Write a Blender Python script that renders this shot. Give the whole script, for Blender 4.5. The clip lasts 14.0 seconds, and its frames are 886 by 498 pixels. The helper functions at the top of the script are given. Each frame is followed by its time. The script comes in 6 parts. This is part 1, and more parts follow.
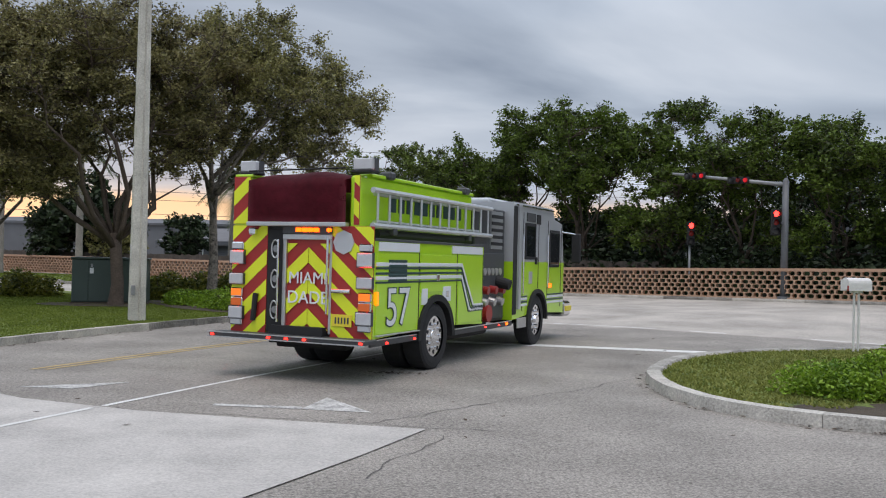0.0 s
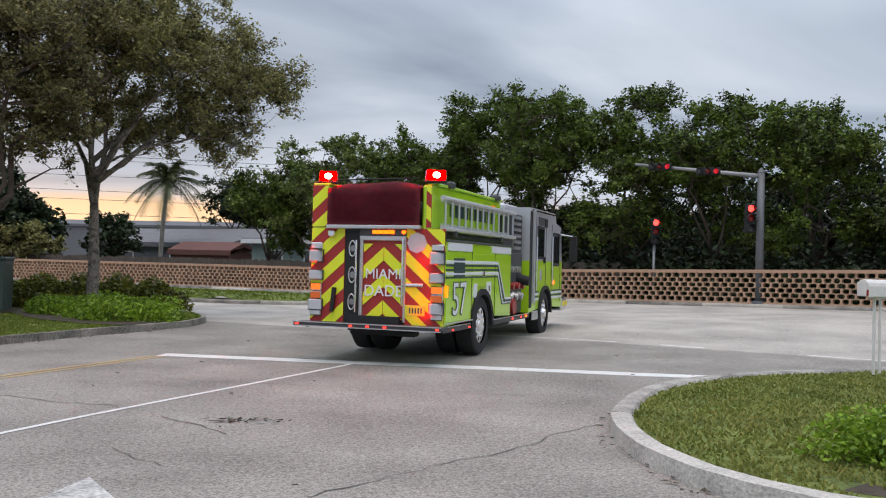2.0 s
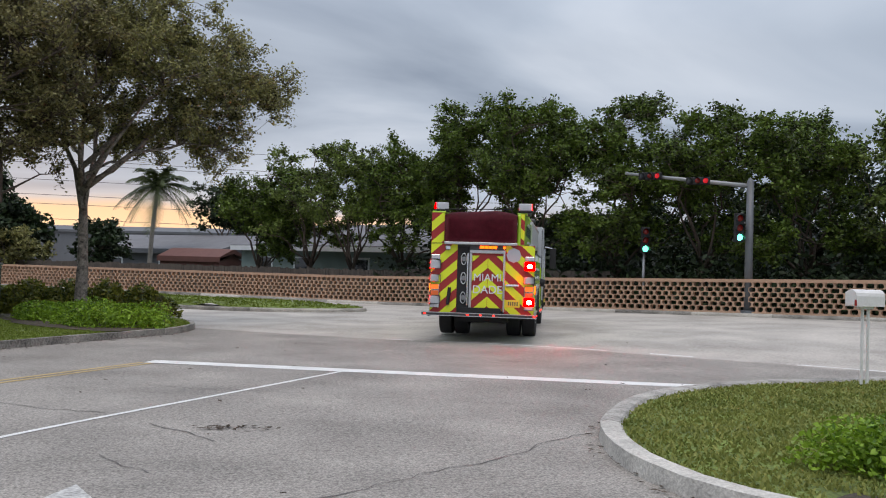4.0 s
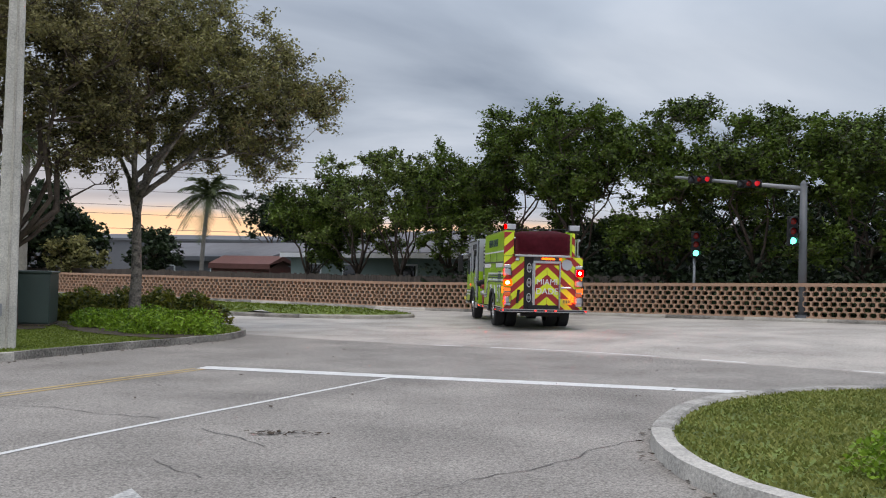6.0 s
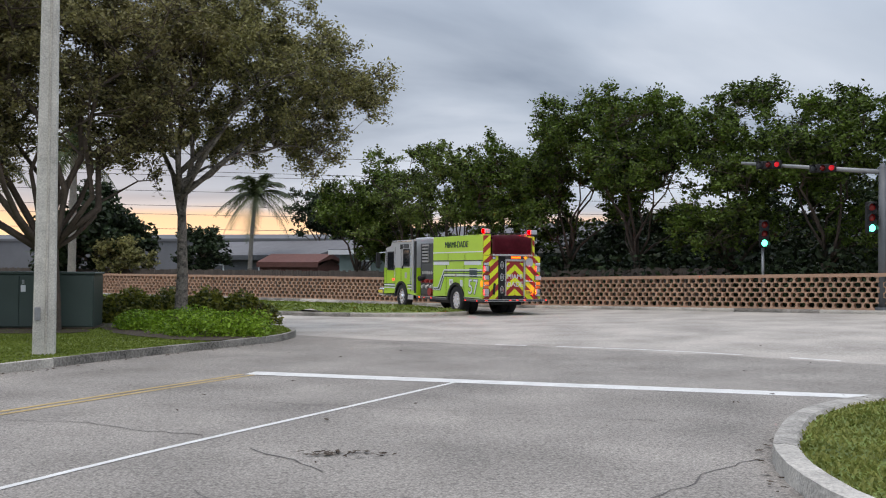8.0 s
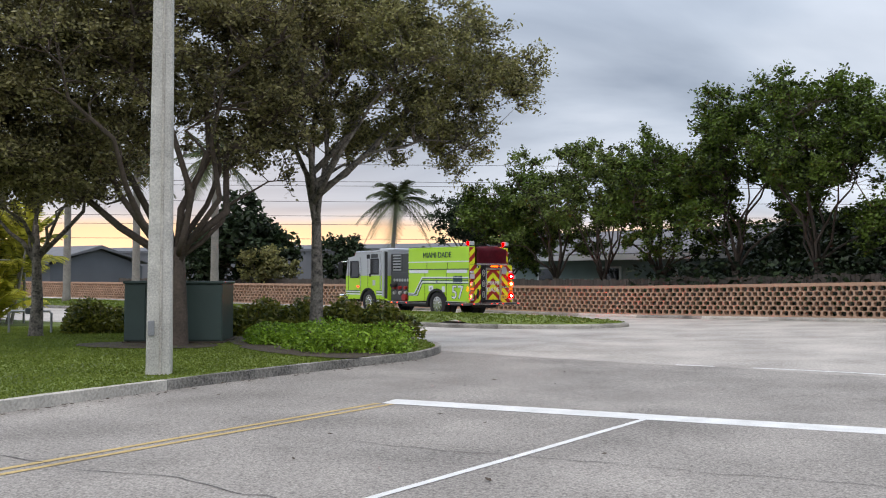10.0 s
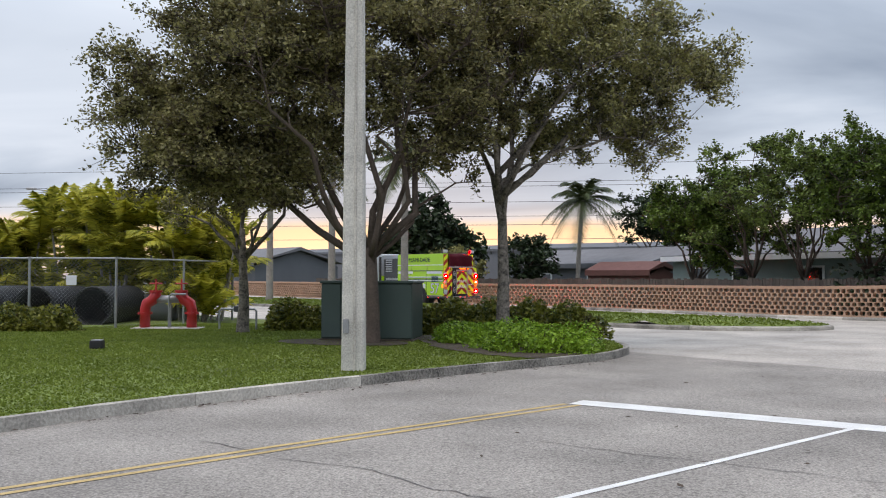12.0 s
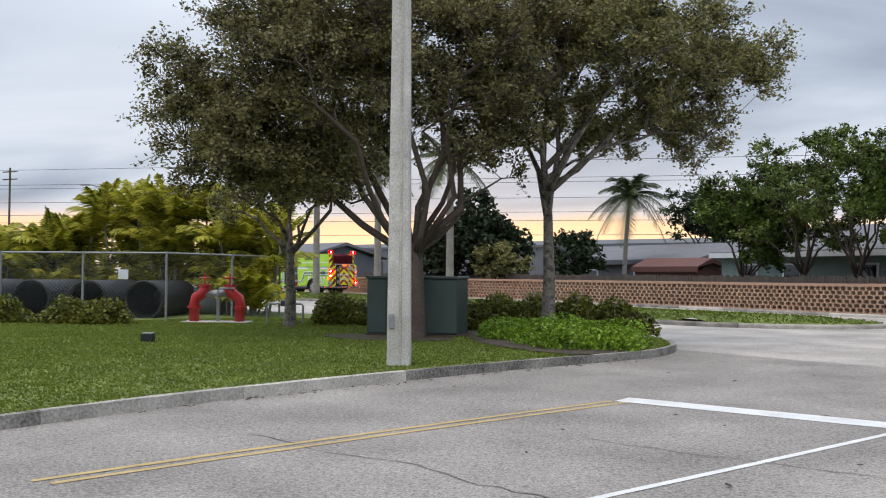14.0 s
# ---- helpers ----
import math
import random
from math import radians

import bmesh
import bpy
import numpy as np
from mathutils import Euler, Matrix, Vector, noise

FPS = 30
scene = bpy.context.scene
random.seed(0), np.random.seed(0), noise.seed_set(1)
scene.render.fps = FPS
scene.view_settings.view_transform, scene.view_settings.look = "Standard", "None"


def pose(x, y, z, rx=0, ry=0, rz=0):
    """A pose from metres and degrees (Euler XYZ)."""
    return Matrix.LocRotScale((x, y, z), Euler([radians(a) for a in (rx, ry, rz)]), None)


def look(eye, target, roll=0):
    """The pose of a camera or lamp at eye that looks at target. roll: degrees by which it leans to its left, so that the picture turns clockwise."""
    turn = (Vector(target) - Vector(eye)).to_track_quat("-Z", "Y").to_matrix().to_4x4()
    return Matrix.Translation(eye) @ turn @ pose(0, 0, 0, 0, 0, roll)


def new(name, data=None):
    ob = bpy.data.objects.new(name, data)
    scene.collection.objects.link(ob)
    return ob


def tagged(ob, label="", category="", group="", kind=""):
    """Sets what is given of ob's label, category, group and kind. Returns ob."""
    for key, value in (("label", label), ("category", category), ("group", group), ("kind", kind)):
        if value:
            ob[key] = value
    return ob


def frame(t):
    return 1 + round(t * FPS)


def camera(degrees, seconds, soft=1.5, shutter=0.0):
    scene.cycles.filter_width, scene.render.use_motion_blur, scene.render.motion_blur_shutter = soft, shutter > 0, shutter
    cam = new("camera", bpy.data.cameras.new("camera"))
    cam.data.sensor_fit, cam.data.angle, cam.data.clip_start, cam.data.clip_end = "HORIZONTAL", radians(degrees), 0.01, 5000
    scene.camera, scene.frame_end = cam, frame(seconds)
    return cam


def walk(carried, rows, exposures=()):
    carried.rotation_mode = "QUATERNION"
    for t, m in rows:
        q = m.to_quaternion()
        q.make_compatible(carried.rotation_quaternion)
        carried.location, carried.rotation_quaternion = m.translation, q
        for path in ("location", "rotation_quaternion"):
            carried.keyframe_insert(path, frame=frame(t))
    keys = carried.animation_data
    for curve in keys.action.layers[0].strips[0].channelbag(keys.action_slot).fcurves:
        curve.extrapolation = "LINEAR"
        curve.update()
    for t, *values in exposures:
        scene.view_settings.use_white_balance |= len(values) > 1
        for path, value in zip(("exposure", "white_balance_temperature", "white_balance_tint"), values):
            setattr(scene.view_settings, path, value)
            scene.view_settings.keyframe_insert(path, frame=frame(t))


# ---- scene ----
LENS, SECONDS = 52.0, 14.0
cam = camera(LENS, SECONDS, soft=1.1)
EYE_A, EYE_B, EYE_C = (-1.554, -4.020, 1.708), (-0.466, 0.124, 1.624), (-1.195, 4.029, 1.567)
# seconds, eye, yaw to the left, pitch up, roll
ROWS = [
    (0, EYE_A, -2.72, 0.59, 1.42),
    (0.5, EYE_A, -3.70, 0.65, 1.62),
    (1, EYE_A, -4.74, 0.69, 1.71),
    (1.5, EYE_A, -5.86, 0.70, 1.73),
    (1.6, (-1.228, -2.777, 1.683), -5.70, 0.74, 1.65),
    (1.7, (-0.814, -1.202, 1.651), -5.51, 0.79, 1.55),
    (1.8, (-0.553, -0.208, 1.630), -5.37, 0.82, 1.48),
    (1.9, EYE_B, -5.28, 0.85, 1.43),
    (2, EYE_B, -5.21, 0.86, 1.40),
    (2.2, EYE_B, -5.64, 0.85, 1.44),
    (4.3, EYE_B, -5.78, 1.48, 1.73),
    (4.5, EYE_B, -5.49, 1.54, 1.72),
    (5, EYE_B, -4.67, 1.62, 1.69),
    (5.5, EYE_B, -3.75, 1.68, 1.63),
    (6, EYE_B, -2.81, 1.66, 1.38),
    (6.5, EYE_B, -1.89, 1.49, 1.04),
    (7, EYE_B, -1.05, 1.27, 0.89),
    (7.2, EYE_B, -0.84, 1.26, 0.77),
    (9.3, EYE_C, 4.33, 1.68, 0.44),
    (9.5, EYE_C, 5.52, 1.72, 0.39),
    (10, EYE_C, 8.90, 1.86, 0.17),
    (10.5, EYE_C, 12.35, 1.89, 0.17),
    (11, EYE_C, 15.74, 1.88, 0.22),
    (11.5, EYE_C, 18.52, 1.83, 0.12),
    (12, EYE_C, 20.59, 1.82, 0.13),
    (12.5, EYE_C, 21.93, 1.79, 0.18),
    (13, EYE_C, 22.70, 1.71, 0.21),
    (13.5, EYE_C, 23.18, 1.65, 0.29),
    (14, EYE_C, 23.45, 1.53, 0.39),
]


def gaze(eye, yaw, pitch, roll):
    y, p = radians(yaw), radians(pitch)
    ahead = Vector((-math.sin(y) * math.cos(p), math.cos(y) * math.cos(p), math.sin(p)))
    return look(eye, Vector(eye) + ahead, roll)


walk(cam, [(t, gaze(e, y, p, r)) for t, e, y, p, r in ROWS],
     [(0.0, -0.08, 7050, 17), (0.6, -0.06, 7050, 17), (1.5, -0.2, 7050, 17), (1.6, -0.2, 7050, 17), (1.9, 0.0, 7050, 17), (2.2, 0.0, 7050, 17), (4.3, -0.08, 7050, 17), (7.2, -0.1, 7050, 17), (9.3, 0.16, 7050, 17), (14.0, 0.16, 7050, 17)])

# ---- world and light ----
world = bpy.data.worlds.new("dusk_sky")
scene.world = world
world.use_nodes = True
wn, wl = world.node_tree.nodes, world.node_tree.links
wn.clear()


def wnode(kind, **values):
    n = wn.new(kind)
    for k, v in values.items():
        n.inputs[k].default_value = v
    return n


w_out, w_bg = wn.new("ShaderNodeOutputWorld"), wn.new("ShaderNodeBackground")
sky = wn.new("ShaderNodeTexSky")
sky.sky_type, sky.sun_disc, sky.sun_elevation, sky.sun_rotation = "NISHITA", False, radians(4), radians(-22)
tc, sep = wn.new("ShaderNodeTexCoord"), wn.new("ShaderNodeSeparateXYZ")
wl.new(tc.outputs["Generated"], sep.inputs[0])
# cloud deck: noise on the sky projected to a flat layer
plus = wnode("ShaderNodeMath")
plus.operation = "ADD"
plus.inputs[1].default_value = 0.16
wl.new(sep.outputs["Z"], plus.inputs[0])
flat = wn.new("ShaderNodeVectorMath")
flat.operation = "DIVIDE"
comb = wn.new("ShaderNodeCombineXYZ")
for k in "XYZ":
    wl.new(plus.outputs[0], comb.inputs[k])
wl.new(tc.outputs["Generated"], flat.inputs[0])
wl.new(comb.outputs[0], flat.inputs[1])
stretch = wn.new("ShaderNodeMapping")
stretch.inputs["Scale"].default_value = (0.7, 1.0, 0.0)
stretch.inputs["Rotation"].default_value = (0, 0, radians(24))
wl.new(flat.outputs[0], stretch.inputs[0])
clouds = wnode("ShaderNodeTexNoise", Scale=0.8, Detail=6.0, Roughness=0.48, Distortion=0.7)
wl.new(stretch.outputs[0], clouds.inputs["Vector"])
deck = wn.new("ShaderNodeValToRGB")
el = deck.color_ramp.elements
el[0].position, el[0].color = 0.32, (0.262, 0.35, 0.468, 1)
el[1].position, el[1].color = 0.74, (0.72, 0.845, 0.975, 1)
mid = el.new(0.5)
mid.color = (0.435, 0.55, 0.685, 1)
wl.new(clouds.outputs["Fac"], deck.inputs[0])
# clear strip of sunset light under the deck
band = wn.new("ShaderNodeValToRGB")
be = band.color_ramp.elements
be[0].position, be[0].color = 0.0, (1, 1, 1, 1)
be[1].position, be[1].color = 0.080, (0, 0, 0, 1)
b2 = be.new(0.052)
b2.color = (0.95, 0.95, 0.95, 1)
b3 = be.new(0.064)
b3.color = (0.15, 0.15, 0.15, 1)
wob = wnode("ShaderNodeTexNoise", Scale=5.0, Detail=4.0)
wl.new(tc.outputs["Generated"], wob.inputs["Vector"])
wz = wnode("ShaderNodeMath")
wz.operation = "MULTIPLY_ADD"
wz.inputs[1].default_value = 0.022
wl.new(wob.outputs["Fac"], wz.inputs[0])
lower = wnode("ShaderNodeMath")
lower.operation = "SUBTRACT"
lower.inputs[1].default_value = 0.011
wl.new(sep.outputs["Z"], lower.inputs[0])
wl.new(lower.outputs[0], wz.inputs[2])
wl.new(wz.outputs[0], band.inputs[0])
glow = wn.new("ShaderNodeValToRGB")
ge = glow.color_ramp.elements
ge[0].position, ge[0].color = 0.0, (0.62, 0.56, 0.56, 1)
ge[1].position, ge[1].color = 0.062, (1.0, 0.70, 0.42, 1)
g2 = ge.new(0.028)
g2.color = (1.15, 0.84, 0.55, 1)
wl.new(wz.outputs[0], glow.inputs[0])
# the strip lies toward the sunset and fades to both sides
west = wn.new("ShaderNodeVectorMath")
west.operation = "DOT_PRODUCT"
west.inputs[1].default_value = (-0.42, 0.907, 0)
wl.new(tc.outputs["Generated"], west.inputs[0])
wide = wnode("ShaderNodeMapRange")
wide.inputs["From Min"].default_value, wide.inputs["From Max"].default_value = 0.5, 0.85
wl.new(west.outputs["Value"], wide.inputs["Value"])
bandw = wnode("ShaderNodeMath")
bandw.operation = "MULTIPLY"
wl.new(band.outputs[0], bandw.inputs[0])
wl.new(wide.outputs[0], bandw.inputs[1])
mixb = wn.new("ShaderNodeMixRGB")
wl.new(bandw.outputs[0], mixb.inputs["Fac"])
wl.new(deck.outputs[0], mixb.inputs["Color1"])
wl.new(glow.outputs[0], mixb.inputs["Color2"])
skym = wn.new("ShaderNodeMixRGB")
skym.inputs["Fac"].default_value = 0.004
wl.new(mixb.outputs[0], skym.inputs["Color1"])
wl.new(sky.outputs[0], skym.inputs["Color2"])
# an overcast sky is brighter overhead than at the horizon
zen = wnode("ShaderNodeMapRange")
zen.inputs["From Min"].default_value, zen.inputs["From Max"].default_value = 0.24, 0.8
zen.inputs["To Min"].default_value, zen.inputs["To Max"].default_value = 1.0, 2.35
wl.new(sep.outputs["Z"], zen.inputs["Value"])
lift = wn.new("ShaderNodeVectorMath")
lift.operation = "SCALE"
wl.new(skym.outputs[0], lift.inputs[0])
wl.new(zen.outputs[0], lift.inputs["Scale"])
wl.new(lift.outputs[0], w_bg.inputs["Color"])
w_bg.inputs["Strength"].default_value = 1.0
wl.new(w_bg.outputs[0], w_out.inputs[0])
sun = new("sun", bpy.data.lights.new("sun", "SUN"))
sun.data.energy, sun.data.angle, sun.data.color = 1.1, radians(45), (1.0, 0.86, 0.72)
sun.matrix_world = look((0, 0, 50), (2, 14, 0))

# ---- materials ----
MATS = {}


def mat(name, color, rough=0.7, scale=6.0, vary=0.25, bump=0.15, metal=0.0, fine=60.0, per=0.0, spec=0.5, coat=0.0):
    """Base colour varied at two scales of noise, with bump; per: variation from piece to piece."""
    if name in MATS:
        return MATS[name]
    m = bpy.data.materials.new(name)
    m.use_nodes = True
    n, l = m.node_tree.nodes, m.node_tree.links
    b = n["Principled BSDF"]
    b.inputs["Roughness"].default_value, b.inputs["Metallic"].default_value = rough, metal
    b.inputs["Specular IOR Level"].default_value = spec
    b.inputs["Coat Weight"].default_value = coat
    t = n.new("ShaderNodeTexCoord")
    a, c = n.new("ShaderNodeTexNoise"), n.new("ShaderNodeTexNoise")
    a.inputs["Scale"].default_value, a.inputs["Detail"].default_value = scale, 5
    c.inputs["Scale"].default_value, c.inputs["Detail"].default_value = fine, 3
    for q in (a, c):
        l.new(t.outputs["Object"], q.inputs["Vector"])
    add = n.new("ShaderNodeMath")
    add.operation = "ADD"
    l.new(a.outputs["Fac"], add.inputs[0])
    l.new(c.outputs["Fac"], add.inputs[1])
    last = add.outputs[0]
    if per:
        o = n.new("ShaderNodeObjectInfo")
        pa = n.new("ShaderNodeMath")
        pa.operation = "MULTIPLY_ADD"
        pa.inputs[1].default_value = per
        l.new(o.outputs["Random"], pa.inputs[0])
        l.new(last, pa.inputs[2])
        last = pa.outputs[0]
    r = n.new("ShaderNodeMapRange")
    r.inputs["From Min"].default_value, r.inputs["From Max"].default_value = 0.6, 1.4 + per
    r.inputs["To Min"].default_value, r.inputs["To Max"].default_value = 1 - vary, 1 + vary
    l.new(last, r.inputs["Value"])
    k = n.new("ShaderNodeVectorMath")
    k.operation = "SCALE"
    k.inputs[0].default_value = color
    l.new(r.outputs[0], k.inputs["Scale"])
    l.new(k.outputs[0], b.inputs["Base Color"])
    if bump:
        u = n.new("ShaderNodeBump")
        u.inputs["Strength"].default_value, u.inputs["Distance"].default_value = bump, 0.02
        l.new(c.outputs["Fac"], u.inputs["Height"])
        l.new(u.outputs[0], b.inputs["Normal"])
    MATS[name] = m
    return m


def glow_mat(name, color, power):
    if name in MATS:
        return MATS[name]
    m = bpy.data.materials.new(name)
    m.use_nodes = True
    b = m.node_tree.nodes["Principled BSDF"]
    b.inputs["Base Color"].default_value = (*color, 1)
    b.inputs["Emission Color"].default_value = (*color, 1)
    b.inputs["Emission Strength"].default_value = power
    b.inputs["Roughness"].default_value = 0.3
    MATS[name] = m
    return m


def lamp_mat(name, core, rim):
    """A lit warning lamp: a white-hot bulb that falls off to the coloured lens."""
    m = bpy.data.materials.new(name)
    m.use_nodes = True
    n, l = m.node_tree.nodes, m.node_tree.links
    b = n["Principled BSDF"]
    t, s, d, r = n.new("ShaderNodeTexCoord"), n.new("ShaderNodeMapping"), n.new("ShaderNodeVectorMath"), n.new("ShaderNodeValToRGB")
    s.inputs["Scale"].default_value = (1 / 0.12, 0, 1 / 0.095)
    d.operation = "LENGTH"
    l.new(t.outputs["Object"], s.inputs[0])
    l.new(s.outputs[0], d.inputs[0])
    l.new(d.outputs["Value"], r.inputs[0])
    e = r.color_ramp.elements
    e[0].position, e[0].color = 0.36, (*core, 1)
    e[1].position, e[1].color = 0.62, (*rim, 1)
    l.new(r.outputs[0], b.inputs["Emission Color"])
    b.inputs["Emission Strength"].default_value = 1.0
    b.inputs["Base Color"].default_value = (0.4, 0.05, 0.04, 1)
    return m


def leaf_mat(name, dark, light, sheen=0.45, through_=0.3):
    """Foliage: colour from leaf to leaf, some light through."""
    if name in MATS:
        return MATS[name]
    m = bpy.data.materials.new(name)
    m.use_nodes = True
    n, l = m.node_tree.nodes, m.node_tree.links
    b = n["Principled BSDF"]
    b.inputs["Roughness"].default_value = sheen
    b.inputs["Specular IOR Level"].default_value = 0.3
    g = n.new("ShaderNodeNewGeometry")
    t = n.new("ShaderNodeTexCoord")
    big = n.new("ShaderNodeTexNoise")
    big.inputs["Scale"].default_value = 0.8
    l.new(t.outputs["Object"], big.inputs["Vector"])
    add = n.new("ShaderNodeMath")
    add.operation = "MULTIPLY_ADD"
    add.inputs[1].default_value = 0.6
    l.new(g.outputs["Random Per Island"], add.inputs[0])
    l.new(big.outputs["Fac"], add.inputs[2])
    r = n.new("ShaderNodeValToRGB")
    r.color_ramp.elements[0].position, r.color_ramp.elements[0].color = 0.45, (*dark, 1)
    r.color_ramp.elements[1].position, r.color_ramp.elements[1].color = 1.05, (*light, 1)
    l.new(add.outputs[0], r.inputs[0])
    l.new(r.outputs[0], b.inputs["Base Color"])
    tr = n.new("ShaderNodeBsdfTranslucent")
    l.new(r.outputs[0], tr.inputs["Color"])
    mx = n.new("ShaderNodeMixShader")
    mx.inputs[0].default_value = through_
    l.new(b.outputs[0], mx.inputs[1])
    l.new(tr.outputs[0], mx.inputs[2])
    l.new(mx.outputs[0], n["Material Output"].inputs["Surface"])
    MATS[name] = m
    return m


LIME = mat("lime_paint", (0.42, 0.72, 0.02), 0.28, 1.5, 0.05, 0.0, coat=0.5)
LIME_TAPE = mat("lime_reflective_tape", (0.72, 0.80, 0.03), 0.4, 3, 0.06, 0.03)
RED_TAPE = mat("red_reflective_tape", (0.36, 0.025, 0.022), 0.4, 3, 0.12, 0.03)
SILVER = mat("silver_paint", (0.52, 0.54, 0.56), 0.3, 1.5, 0.05, 0.0, 0.35)
CHROME = mat("chrome", (0.75, 0.76, 0.78), 0.14, 2, 0.05, 0.0, 1.0)
ALU = mat("brushed_aluminium", (0.58, 0.59, 0.60), 0.38, 8, 0.1, 0.05, 0.9)
BLACK = mat("black_rubber", (0.014, 0.014, 0.015), 0.75, 10, 0.2, 0.1)
TYRE = mat("tyre_rubber", (0.022, 0.022, 0.023), 0.85, 12, 0.25, 0.2)
DARKG = mat("dark_grey_panel", (0.055, 0.058, 0.062), 0.5, 4, 0.15, 0.05)
MAROON = mat("maroon_vinyl", (0.115, 0.009, 0.018), 0.6, 2.2, 0.3, 0.3, fine=9, spec=0.2)
WHITE = mat("white_reflective", (0.74, 0.76, 0.78), 0.4, 4, 0.05, 0.0)
NAVY = mat("dark_green_stripe", (0.012, 0.05, 0.05), 0.4, 4, 0.05, 0.0)
GLASS = mat("tinted_glass", (0.012, 0.014, 0.016), 0.06, 2, 0.1, 0.0, spec=0.8)
HOSE = mat("red_pump_paint", (0.33, 0.02, 0.018), 0.35, 4, 0.15, 0.05)
BRASS = mat("yellow_plate", (0.80, 0.64, 0.05), 0.45, 5, 0.05, 0.0)
LAMP_RED = glow_mat("lit_red_lamp", (1.0, 0.03, 0.02), 4.0)
LAMP_AMBER = glow_mat("lit_amber_lamp", (1.0, 0.10, 0.003), 4.5)
LAMP_HOT = lamp_mat("flashing_red_lamp", (22.0, 11.0, 8.0), (260.0, 0.12, 0.06))
LAMP_HOTA = lamp_mat("flashing_amber_lamp", (16.0, 10.0, 4.5), (70.0, 0.36, 0.012))
TURN_LENS = glow_mat("turn_lamp_lens", (0.9, 0.2, 0.02), 0.6)
TAIL_LENS = glow_mat("tail_lamp_lens", (0.5, 0.1, 0.02), 0.35)
LENS_CLEAR = mat("clear_lamp_lens", (0.50, 0.51, 0.53), 0.2, 5, 0.1, 0.0)
LENS_RED = mat("red_lamp_lens", (0.30, 0.02, 0.015), 0.25, 5, 0.1, 0.0)
ASPHALT_EDGE = mat("old_concrete_kerb", (0.40, 0.38, 0.345), 0.85, 2.5, 0.9, 0.6, fine=35, per=0.5)
KERB_DARK = mat("stained_kerb", (0.31, 0.29, 0.255), 0.9, 1.6, 1.15, 0.6, fine=30, per=0.6)
CONCRETE = mat("pale_concrete", (0.43, 0.41, 0.385), 0.85, 1.2, 0.35, 0.25, fine=45)
POLE_C = mat("weathered_concrete_pole", (0.50, 0.48, 0.43), 0.85, 2.0, 0.45, 0.3, fine=40)
LINE_W = mat("worn_white_road_paint", (0.66, 0.66, 0.64), 0.7, 3.0, 0.22, 0.2)
LINE_OLD = mat("old_white_road_paint", (0.43, 0.425, 0.41), 0.8, 5.0, 0.75, 0.5, fine=28)
LINE_Y = mat("worn_yellow_road_paint", (0.46, 0.33, 0.14), 0.75, 3.0, 0.3, 0.2)
TAN = mat("tan_wall_block", (0.46, 0.295, 0.20), 0.88, 1.2, 0.45, 0.3, fine=40, per=0.4)
TAN_CAP = mat("tan_wall_cap", (0.45, 0.275, 0.185), 0.85, 0.6, 0.15, 0.2, fine=30)
# Lawn ground made darker: the shade behind the wall is in the colour.
GARDEN_B = mat("painted_shade_garden_ground", (0.045, 0.055, 0.02), 0.95, 1.3, 0.6, 0.6, fine=25)
GRASS_B = mat("lawn_soil", (0.115, 0.155, 0.03), 0.95, 1.3, 0.8, 0.6, fine=25)
SOIL = mat("mulch_soil", (0.06, 0.045, 0.03), 0.95, 3, 0.5, 0.8, fine=30)
BARK = mat("tree_bark", (0.085, 0.062, 0.047), 0.9, 4, 0.45, 0.9, fine=22)
BARK_G = mat("grey_lichen_bark", (0.15, 0.13, 0.108), 0.9, 7, 1.1, 0.8, fine=22)
PALMBARK = mat("palm_trunk_bark", (0.26, 0.235, 0.205), 0.88, 4, 0.3, 0.5, fine=18)
BOXGREEN = mat("dark_green_cabinet_paint", (0.04, 0.062, 0.052), 0.5, 1.5, 0.2, 0.05)
GALV = mat("galvanised_steel", (0.30, 0.305, 0.31), 0.5, 6, 0.2, 0.05, 0.6)
MASTG = mat("grey_mast_steel", (0.13, 0.14, 0.15), 0.55, 3, 0.2, 0.05, 0.3)
REDPIPE = mat("red_pipe_paint", (0.42, 0.02, 0.022), 0.35, 5, 0.2, 0.05)
WOODF = mat("weathered_fence_wood", (0.10, 0.082, 0.068), 0.9, 3, 0.35, 0.4, fine=25, per=0.6)
ROOFG = mat("grey_roof_shingle", (0.15, 0.15, 0.158), 0.9, 1.2, 0.2, 0.4, fine=12)
ROOFB = mat("brown_shed_roof", (0.13, 0.055, 0.045), 0.85, 2, 0.2, 0.3)
HOUSE = mat("pale_green_stucco", (0.20, 0.255, 0.24), 0.85, 1.5, 0.12, 0.1)
TRIMW = mat("white_trim", (0.70, 0.71, 0.72), 0.6, 2, 0.08, 0.05)
DULL = mat("grey_far_building", (0.12, 0.125, 0.135), 0.9, 0.5, 0.15, 0.0)
PIPE_B = mat("black_corrugated_pipe", (0.010, 0.011, 0.013), 0.55, 5, 0.2, 0.1)
PIPE_G = mat("grey_pipe", (0.19, 0.205, 0.225), 0.55, 2, 0.15, 0.05)
WHITEP = mat("white_painted_metal", (0.68, 0.66, 0.64), 0.5, 5, 0.15, 0.05)
CABLE = mat("cable", (0.03, 0.03, 0.035), 0.7, 5, 0.1, 0.0)
OAK = leaf_mat("oak_leaves", (0.036, 0.035, 0.015), (0.27, 0.245, 0.10))
OAK2 = leaf_mat("green_oak_leaves", (0.046, 0.050, 0.018), (0.31, 0.295, 0.11))
ROWLEAF = leaf_mat("row_tree_leaves", (0.007, 0.013, 0.004), (0.115, 0.18, 0.024), 0.55, 0.16)
